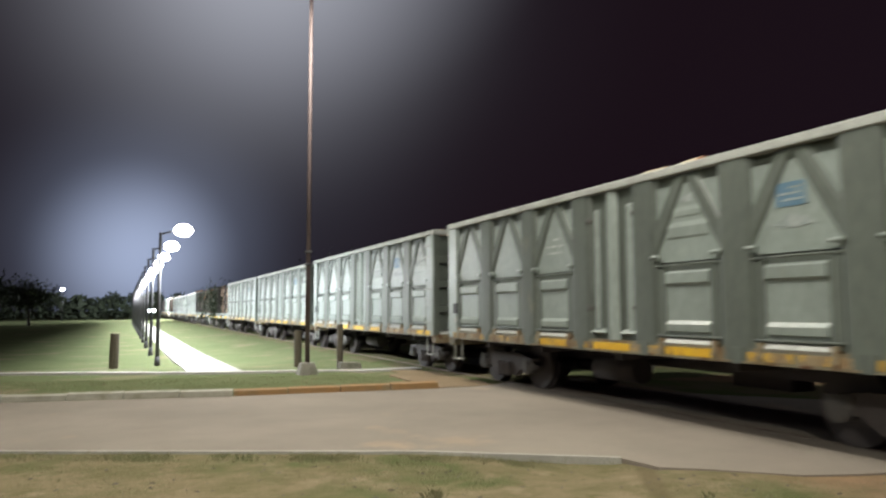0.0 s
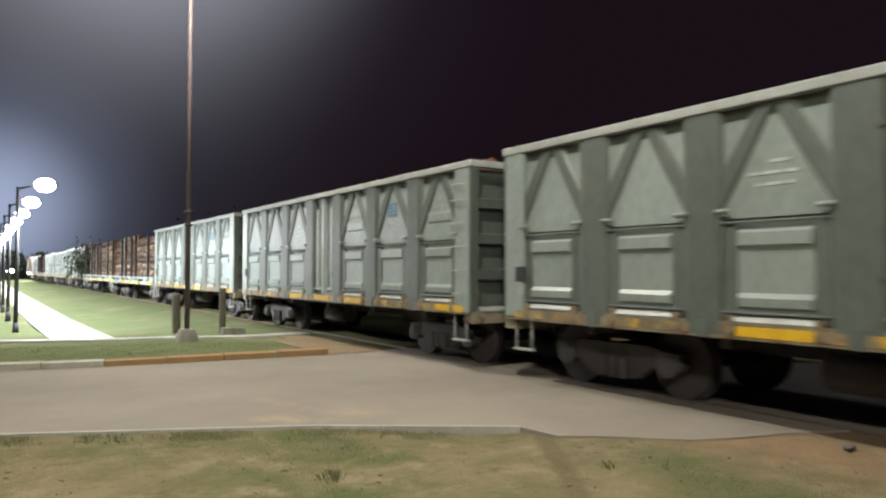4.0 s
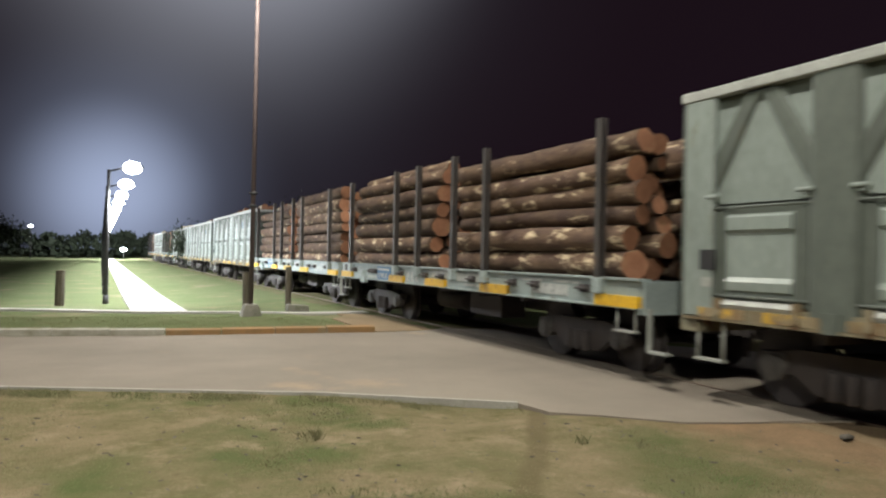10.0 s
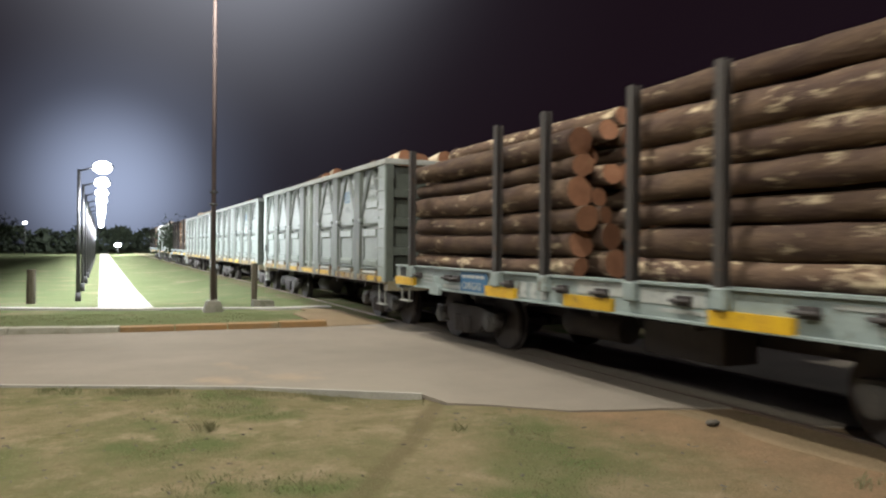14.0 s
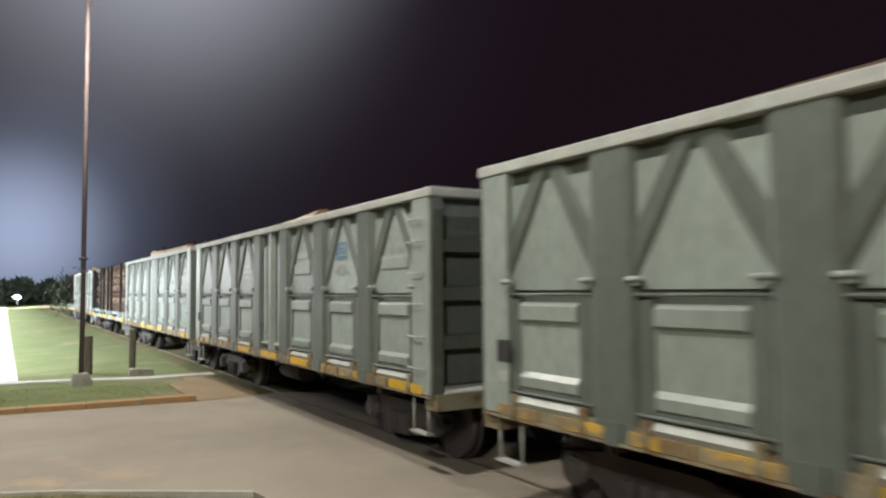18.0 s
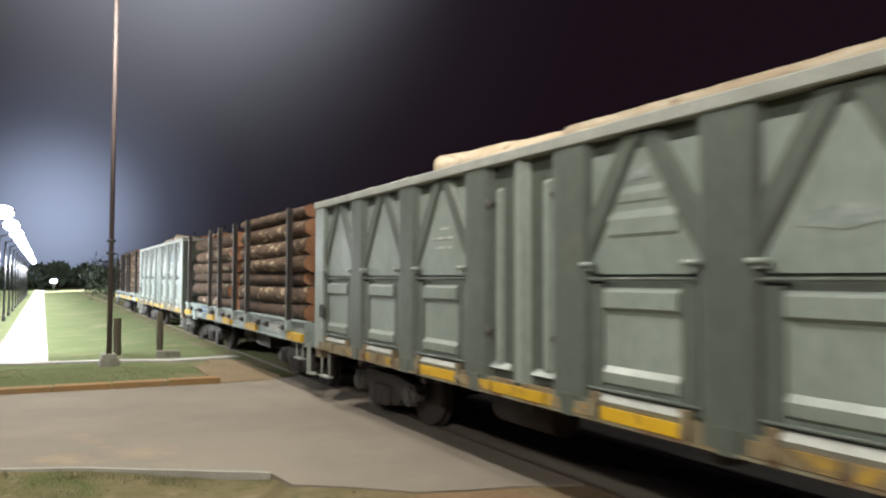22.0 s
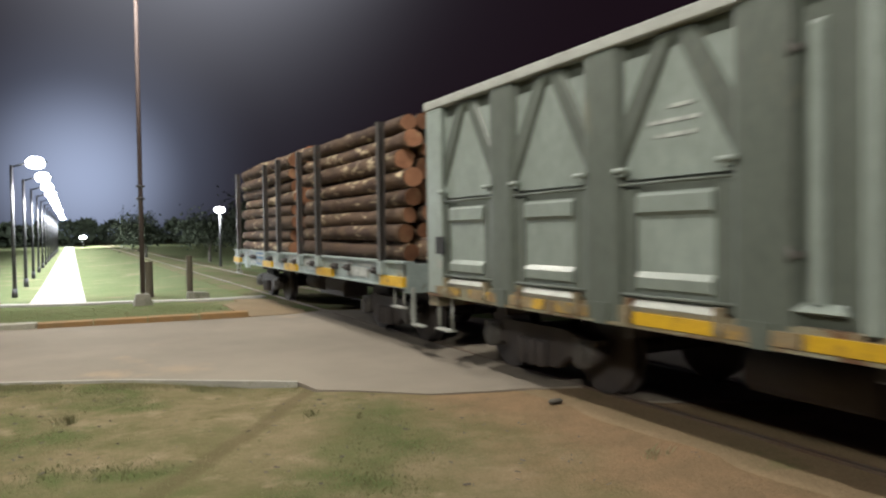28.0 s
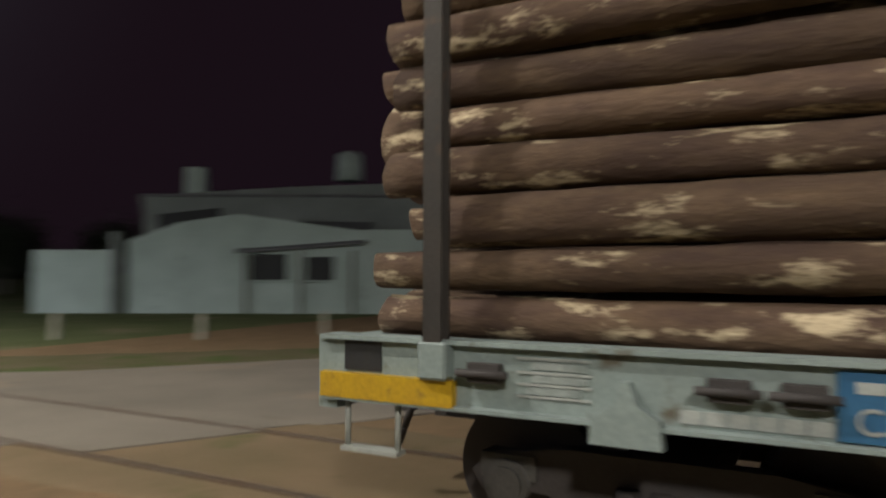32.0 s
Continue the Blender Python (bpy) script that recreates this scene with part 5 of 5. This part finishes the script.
def street_lamp(x, y, ax, ay, h, label):
    m = thing("street_lamp", label, "street lamp", "street lamps", at=pose(x, y, 0))
    bm = bmesh.new()
    rod(bm, (0, 0, -0.1), (0, 0, h - 0.2), 0.09, 0.06, 12)
    part("pole", bm, "lamp_pole", m)
    bm = bmesh.new()
    rod(bm, (0, 0, h - 0.25), (ax - x, ay - y, h + 0.12), 0.035, seg=8)
    part("arm", bm, "lamp_pole", m)
    bm = bmesh.new()
    box(bm, -0.3, 0.3, -0.15, 0.15, 0.05, 0.16)
    hd = part("lamp_head", bm, "lamp_pole", m, "", 0.03)
    hd.matrix_basis = pose(ax - x, ay - y, h + 0.05)
    bm = bmesh.new()
    box(bm, -0.25, 0.25, -0.12, 0.12, 0.01, 0.048)
    part("lamp_glass", bm, "glow_far", hd)


build_mast()
street_lamp(-1.6, 7.4, 2.5, 6.0, 10.0, "tall dark street lamp beside the near side of the road")
# post for the unseen fill lamp beyond the track
street_lamp(15.0, -10.4, 15.6, -8.6, 7.8, "unseen street lamp added beside the road beyond the railway")
# post for the unseen lamp added behind the camera
street_lamp(-5.2, -7.0, -3.4, -6.0, 9.0, "unseen street lamp added behind the camera, farther along the lawn")
build_walk_lamp()
build_posts()
far_lamp(10.3, 38.2, 3.0, 0.22, "white street lamp across the field beyond the track")
far_lamp(36.0, 112.0, 9.7, 0.34, "small distant white street lamp")
far_lamp(-7.5, 120.0, 4.6, 0.22, "tiny distant lamp among trees")
far_lamp(5.0, 130.0, 1.5, 0.4, "low distant light at the end of the field")


# ---- house beyond the crossing ----
def build_house():
    # the house's own space: x along its front, y away from the road
    fx, fy = 0.883, 0.469
    base = Matrix(((fy, fx, 0, 4.0 + 29.5 * fx), (-fx, fy, 0, -1.6 + 29.5 * fy), (0, 0, 1, 0), (0, 0, 0, 1)))
    h = thing("house", "low grey rendered house with chimney and water tank", "house", at=base)

    def slab(name, x0, x1, y0, y1, z0, z1, mat, label="", parent=None):
        bm = bmesh.new()
        box(bm, x0, x1, y0, y1, z0, z1)
        return part(name, bm, mat, parent or h, label, 0.02)
    bm = bmesh.new()
    hull(bm, [(-13.0, 2.5, -0.2), (8.0, 2.5, -0.2), (8.0, 2.5, 6.0), (-6.8, 2.5, 5.45), (-13.4, 2.5, 5.05)], [(-13.0, 9, -0.2), (8.0, 9, -0.2), (8.0, 9, 6.0), (-6.8, 9, 5.45), (-13.4, 9, 5.05)])
    part("wall", bm, "wall_dark", h, "dim grey rendered upper wall")
    bm = bmesh.new()
    hull(bm, [(-12.9, 0, -0.2), (6.5, 0, -0.2), (6.5, 0, 3.5), (-3.6, 0, 3.4), (-8.4, 0, 4.05), (-10.8, 0, 3.7), (-12.9, 0, 2.95)], [(-12.9, 0.25, -0.2), (6.5, 0.25, -0.2), (6.5, 0.25, 3.5), (-3.6, 0.25, 3.4), (-8.4, 0.25, 4.05), (-10.8, 0.25, 3.7), (-12.9, 0.25, 2.95)])
    part("front_wall", bm, "wall", h, "pale limewashed front wall with a sloping top")
    bm = bmesh.new()
    hull(bm, [(-8.4, -0.3, 2.5), (-3.2, -0.3, 2.9), (-3.2, 2.4, 3.9), (-8.4, 2.4, 3.9)], [(-8.4, -0.3, 2.42), (-3.2, -0.3, 2.82), (-3.2, 2.4, 3.8), (-8.4, 2.4, 3.8)])
    part("porch_roof", bm, "roof", h, "dark sagging porch roof")
    for x in (-8.0, -5.8, -3.7):
        slab("porch_post", x - 0.06, x + 0.06, -0.28, -0.16, -0.1, 2.55, "timber")
    for x0, x1, z0, z1 in ((-7.9, -6.4, 1.35, 2.4), (-5.6, -4.5, 1.35, 2.3)):
        w = slab("window", x0, x1, -0.06, 0.02, z0, z1, "dark", "dark window opening")
        slab("sill", x0 - 0.06, x1 + 0.06, -0.14, 0.0, z0 - 0.08, z0 - 0.004, "wall", parent=w)
    bm = bmesh.new()
    hull(bm, [(-12.6, 2.3, 4.2), (-9.9, 2.3, 4.5), (-9.9, 2.3, 3.5), (-12.6, 2.3, 3.1)], [(-12.6, 2.49, 4.2), (-9.9, 2.49, 4.5), (-9.9, 2.49, 3.5), (-12.6, 2.49, 3.1)])
    part("shutter", bm, "dark", h, "dark shuttered window")
    slab("chimney", -11.55, -10.75, 2.6, 3.3, 4.9, 6.35, "wall", "pale square chimney")
    slab("cornice", -13.45, 8.05, 2.35, 2.5, 5.0, 5.12, "roof")
    tk = bmesh.new()
    rod(tk, (-4.4, 4.0, 5.9), (-4.4, 4.0, 7.1), 0.62, 0.58, 18)
    rod(tk, (-4.4, 4.0, 7.1), (-4.4, 4.0, 7.3), 0.58, 0.18, 18)
    part("water_tank", tk, "wall", h, "round grey water tank on the roof")
    # boundary wall
    bm = bmesh.new()
    box(bm, -16.7, -13.55, -0.15, 0.05, -0.2, 2.55)
    wl = solid("yard_wall", bm, "wall", "pale limewashed yard wall beside a house", "wall", bevel=0.02)
    wl.matrix_basis = base
    # upright put in for the dark gap between wall and house
    bm = bmesh.new()
    box(bm, -13.5, -13.2, -0.25, 0.1, -0.2, 3.3)
    gp = solid("gate_pillar", bm, "wall_dark", "dark upright between yard wall and house", "pillar", bevel=0.02)
    gp.matrix_basis = base


# ---- trees ----
def build_tree(x, y, height, spread_, seed, label, leaves=900, size=0.28, trunk_r=0.22):
    rnd = random.Random(seed)
    t = thing("tree", label, "tree", "trees", at=pose(x, y, 0))
    bm = bmesh.new()
    tips = []

    def limb(p, d, length, r, depth):
        q = p + d * length
        rod(bm, p, q, r, r * 0.65, 7, False)
        if depth == 0:
            tips.append(q)
            return
        for _ in range(3):
            e = (d + Vector((rnd.uniform(-1, 1), rnd.uniform(-1, 1), rnd.uniform(-0.25, 0.75))) * 0.75).normalized()
            limb(q, e, length * rnd.uniform(0.55, 0.8), r * 0.6, depth - 1)
    limb(Vector((0, 0, -0.1)), Vector((rnd.uniform(-.08, .08), rnd.uniform(-.08, .08), 1)).normalized(), height * 0.36, trunk_r, 3)
    part("trunk", bm, "trunk", t)
    bm = bmesh.new()
    for k in range(leaves):
        c = rnd.choice(tips) + Vector((rnd.gauss(0, 1), rnd.gauss(0, 1), rnd.gauss(0, 0.8))) * spread_ * 0.16
        a, b = Vector((rnd.gauss(0, 1), rnd.gauss(0, 1), rnd.gauss(0, 1))).normalized(), Vector((rnd.gauss(0, 1), rnd.gauss(0, 1), rnd.gauss(0, 1))).normalized()
        s = size * rnd.uniform(0.5, 1.2)
        f = [bm.verts.new(c + a * s), bm.verts.new(c + b * s * 0.5), bm.verts.new(c - a * s), bm.verts.new(c - b * s * 0.5)]
        bm.faces.new(f)
    me = bpy.data.meshes.new("crown")
    bm.to_mesh(me)
    bm.free()
    me.materials.append(M["leaf"])
    cr = new("crown", me)
    cr.parent = t
    return t


def build_trees():
    first = build_tree(-11, 44, 7.5, 4.5, 3, "dark leafy tree at the edge of the field", 5200, 0.2)
    for x, y, s, r in ((-15, 52, 1.2, 40), (-31, 52, 1.1, 200), (-22, 44, 1.3, 20), (-25, 58, 1.0, 120), (-19, 46, 1.3, 310)):
        o = copy_thing(first, pose(x, y, 0, 0, 0, r))
        o.scale = (s, s, s)
    tall = build_tree(19, 62, 5.4, 6.0, 8, "dark leafy tree beyond the railway", 6000, 0.17, 0.2)
    for x, y, s, r in ((23.5, 66, 1.15, 50), (28, 60, 1.0, 140), (33, 62, 1.2, 210), (40, 60, 1.2, 15), (46, 54, 1.1, 95), (26, 78, 1.3, 175), (52, 48, 1.1, 10), (36, 52, 0.9, 260)):
        o = copy_thing(tall, pose(x, y, -0.3, 0, 0, r))
        o.scale = (s, s, s)
    low = build_tree(11.2, 47, 2.7, 3.4, 12, "small leafy tree behind a street lamp", 2600, 0.14, 0.12)
    for x, y, s, r in ((13.8, 50, 1.15, 70), (16.5, 56, 1.4, 190), (8.5, 60, 1.2, 320), (-12, 80, 1.7, 130), (-19, 70, 1.9, 250), (-9, 95, 1.7, 40), (-27, 62, 2.0, 300), (-16, 60, 1.6, 100), (-35, 60, 2.0, 20)):
        o = copy_thing(low, pose(x, y, -0.3, 0, 0, r))
        o.scale = (s, s, s)
    build_tree(21.6, 43.6, 5.6, 3.2, 21, "small tree with a thick pale trunk on the verge", 700, 0.26, 0.5)


def build_far_woods():
    rnd = random.Random(33)
    verts, faces = [], []
    for _ in range(15000):
        x = rnd.uniform(-150, 110)
        top = 4.2 + 2.6 * noise.noise((x * 0.09, 3.0, 0.0)) + 1.4 * noise.noise((x * 0.4, 8.0, 0.0))
        y = 150 + 12 * noise.noise((x * 0.05, 1.0, 0.0)) + rnd.uniform(0, 7)
        z = top * rnd.random() ** 0.7
        s, k = rnd.uniform(0.25, 0.55), len(verts)
        for _v in range(4):
            verts.append((x + rnd.gauss(0, s), y + rnd.gauss(0, s), z + rnd.gauss(0, s)))
        faces.append((k, k + 1, k + 2, k + 3))
    me = bpy.data.meshes.new("far_woods")
    me.from_pydata(verts, [], faces)
    me.materials.append(M["leaf"])
    tagged(new("far_woods", me), "dark line of distant woods beyond the field", "trees", kind="stuff")


build_house()
build_trees()
build_far_woods()


# ---- grass near the camera ----
def tuft_stuff(name, spots, label, height, mat="blade"):
    rnd = random.Random(5)
    verts, faces = [], []
    for x, y, n_, r in spots:
        for _ in range(n_):
            a, d = rnd.uniform(0, 6.283), r * math.sqrt(rnd.random())
            px, py = x + d * math.cos(a), y + d * math.sin(a)
            h = height * rnd.uniform(0.4, 1.15)
            b, lean = rnd.uniform(0, 6.283), rnd.uniform(0.2, 0.9) * h
            w = 0.0045
            z = level(px, py) - 0.02
            k = len(verts)
            verts += [(px - w * math.sin(b), py + w * math.cos(b), z), (px + w * math.sin(b), py - w * math.cos(b), z),
                      (px + lean * 0.5 * math.cos(b), py + lean * 0.5 * math.sin(b), z + h * 0.7), (px + lean * math.cos(b), py + lean * math.sin(b), z + h)]
            faces += [(k, k + 1, k + 2), (k + 2, k + 1, k + 3)]
    me = bpy.data.meshes.new(name)
    me.from_pydata(verts, [], faces)
    me.materials.append(M[mat])
    return tagged(new(name, me), label, "grass", kind="stuff")


def build_grass():
    rnd = random.Random(9)
    spots = []
    for _ in range(3600):
        x, y = rnd.uniform(-5, 6.6), rnd.uniform(1.0, 10.5)
        if y > 10.0 - 0.46 * x - 0.15 or (x > 5.4 and y < 6):
            continue
        d = noise.noise((x * 0.55, y * 0.55, 4.0)) + 0.5 * noise.noise((x * 1.7, y * 1.7, 1.0))
        if d > 0.16:
            spots.append((x, y, int(6 + 18 * d), 0.34))
    for x, y, r in TURF:
        for _ in range(int(120 * r)):
            a, d = rnd.uniform(0, 6.283), 1.1 * r * rnd.random() ** 0.7
            spots.append((x + d * math.cos(a), y + d * math.sin(a), 20, 0.22))
    edge = []
    for i in range(900):
        x = rnd.uniform(-4, 5.6)
        thick = noise.noise((x * 1.6, 2.0, 0.0)) + 0.5 * noise.noise((x * 5.0, 2.0, 3.0))
        if thick < -0.12:
            continue
        y = 10.12 - 0.46 * x + (0 if x < 3.9 else -0.12 * (x - 3.9)) - rnd.uniform(0.0, 0.5) ** 1.6 - 0.05
        edge.append((x, y, int(8 + 22 * max(0, thick)), 0.10))
    tuft_stuff("grass", edge, "ragged green grass along the concrete edging", 0.042)
    dry = []
    for _ in range(5200):
        x, y = rnd.uniform(-4, 7.2), rnd.uniform(0.5, 10.3)
        if y > 9.95 - 0.46 * x or (x > 5.6 and y > 6):
            continue
        if noise.noise((x * 0.9, y * 0.9, 9.0)) + 0.6 * noise.noise((x * 3.1, y * 3.1, 5.0)) + 0.06 * (x - 5 if x > 5 else 0) * -3 > -0.02:
            dry.append((x, y, 7, 0.13))
    tuft_stuff("dry_grass", dry, "dry straw-coloured grass on bare earth", 0.016, "straw")
    tuft_stuff("grass", spots, "short patchy green grass on bare earth", 0.017)
    weeds = [(3.29, 6.62, 46, 0.045), (3.25, 6.60, 30, 0.10), (5.33, 5.70, 24, 0.07), (5.72, 5.42, 18, 0.05), (7.3, 3.2, 30, 0.12)]
    tuft_stuff("weed", weeds, "small dark weed clumps on the lawn", 0.085)
    tuft_stuff("grass", [(3.76, 4.78, 110, 0.24), (3.5, 4.86, 90, 0.2), (3.05, 5.05, 120, 0.28), (5.15, 3.5, 120, 0.35)], "longer green grass in small clumps", 0.05)
    # twigs, dry leaves and scraps on the bare earth
    verts, faces = [], []
    for _ in range(420):
        x, y, a = rnd.uniform(-2, 7.6), rnd.uniform(2.5, 9.0), rnd.uniform(0, 6.283)
        if y > 9.6 - 0.46 * x:
            continue
        s, q = rnd.uniform(0.008, 0.035), rnd.uniform(0.003, 0.010)
        c, d, k = math.cos(a), math.sin(a), len(verts)
        z = level(x, y) - 0.012
        for u, v, h in ((-s, -q, 0), (s, -q, 0), (s * 0.8, q, 0.004), (-s * 0.9, q, 0.006), (-s * 0.6, 0, 0.009), (s * 0.7, 0, 0.007)):
            verts.append((x + u * c - v * d, y + u * d + v * c, z + h))
        faces += [(k, k + 1, k + 5, k + 4), (k + 3, k + 4, k + 5, k + 2), (k, k + 4, k + 3), (k + 1, k + 2, k + 5)]
    me = bpy.data.meshes.new("litter")
    me.from_pydata(verts, [], faces)
    me.materials.append(M["trunk"])
    tagged(new("litter", me), "scattered dry twigs and leaves on bare earth", "litter", kind="stuff")
    verge = []
    for _ in range(1500):
        x = rnd.uniform(-6, 6.6)
        y = rnd.uniform(15.45 - 0.2 * x, 18.9 - 0.24 * x)
        verge.append((x, y, 9, 0.2))
    tuft_stuff("grass", verge, "mown green verge between kerb and footpath", 0.035)


build_grass()


# ---- what moves ----
def rolled(t):
    for (t0, s0), (t1, s1) in zip(ROLLED, ROLLED[1:]):
        if t <= t1:
            return s0 + (s1 - s0) * (t - t0) / (t1 - t0)
    return ROLLED[-1][1]


def motions():
    for ob, y in CARRIED:
        walk(ob, [(t, pose(MID, y - s, 0)) for t, s in ROLLED])
    # the wheels turn as the train rolls towards the camera and past it
    spin = [(k * 2 / 15, math.degrees(rolled(k * 2 / 15) / WHEEL_RADIUS)) for k in range(241)]
    for ob, y in CARRIED:
        for bogie in ob.children:
            if bogie.name.split(".")[0] != "bogie":
                continue
            for wheel in bogie.children:
                if wheel.name.split(".")[0] == "wheel":
                    m = wheel.matrix_basis.copy()
                    s = 1 if m[0][0] > 0 else -1
                    walk(wheel, [(t, m @ pose(0, 0, 0, s * a)) for t, a in spin])


motions()
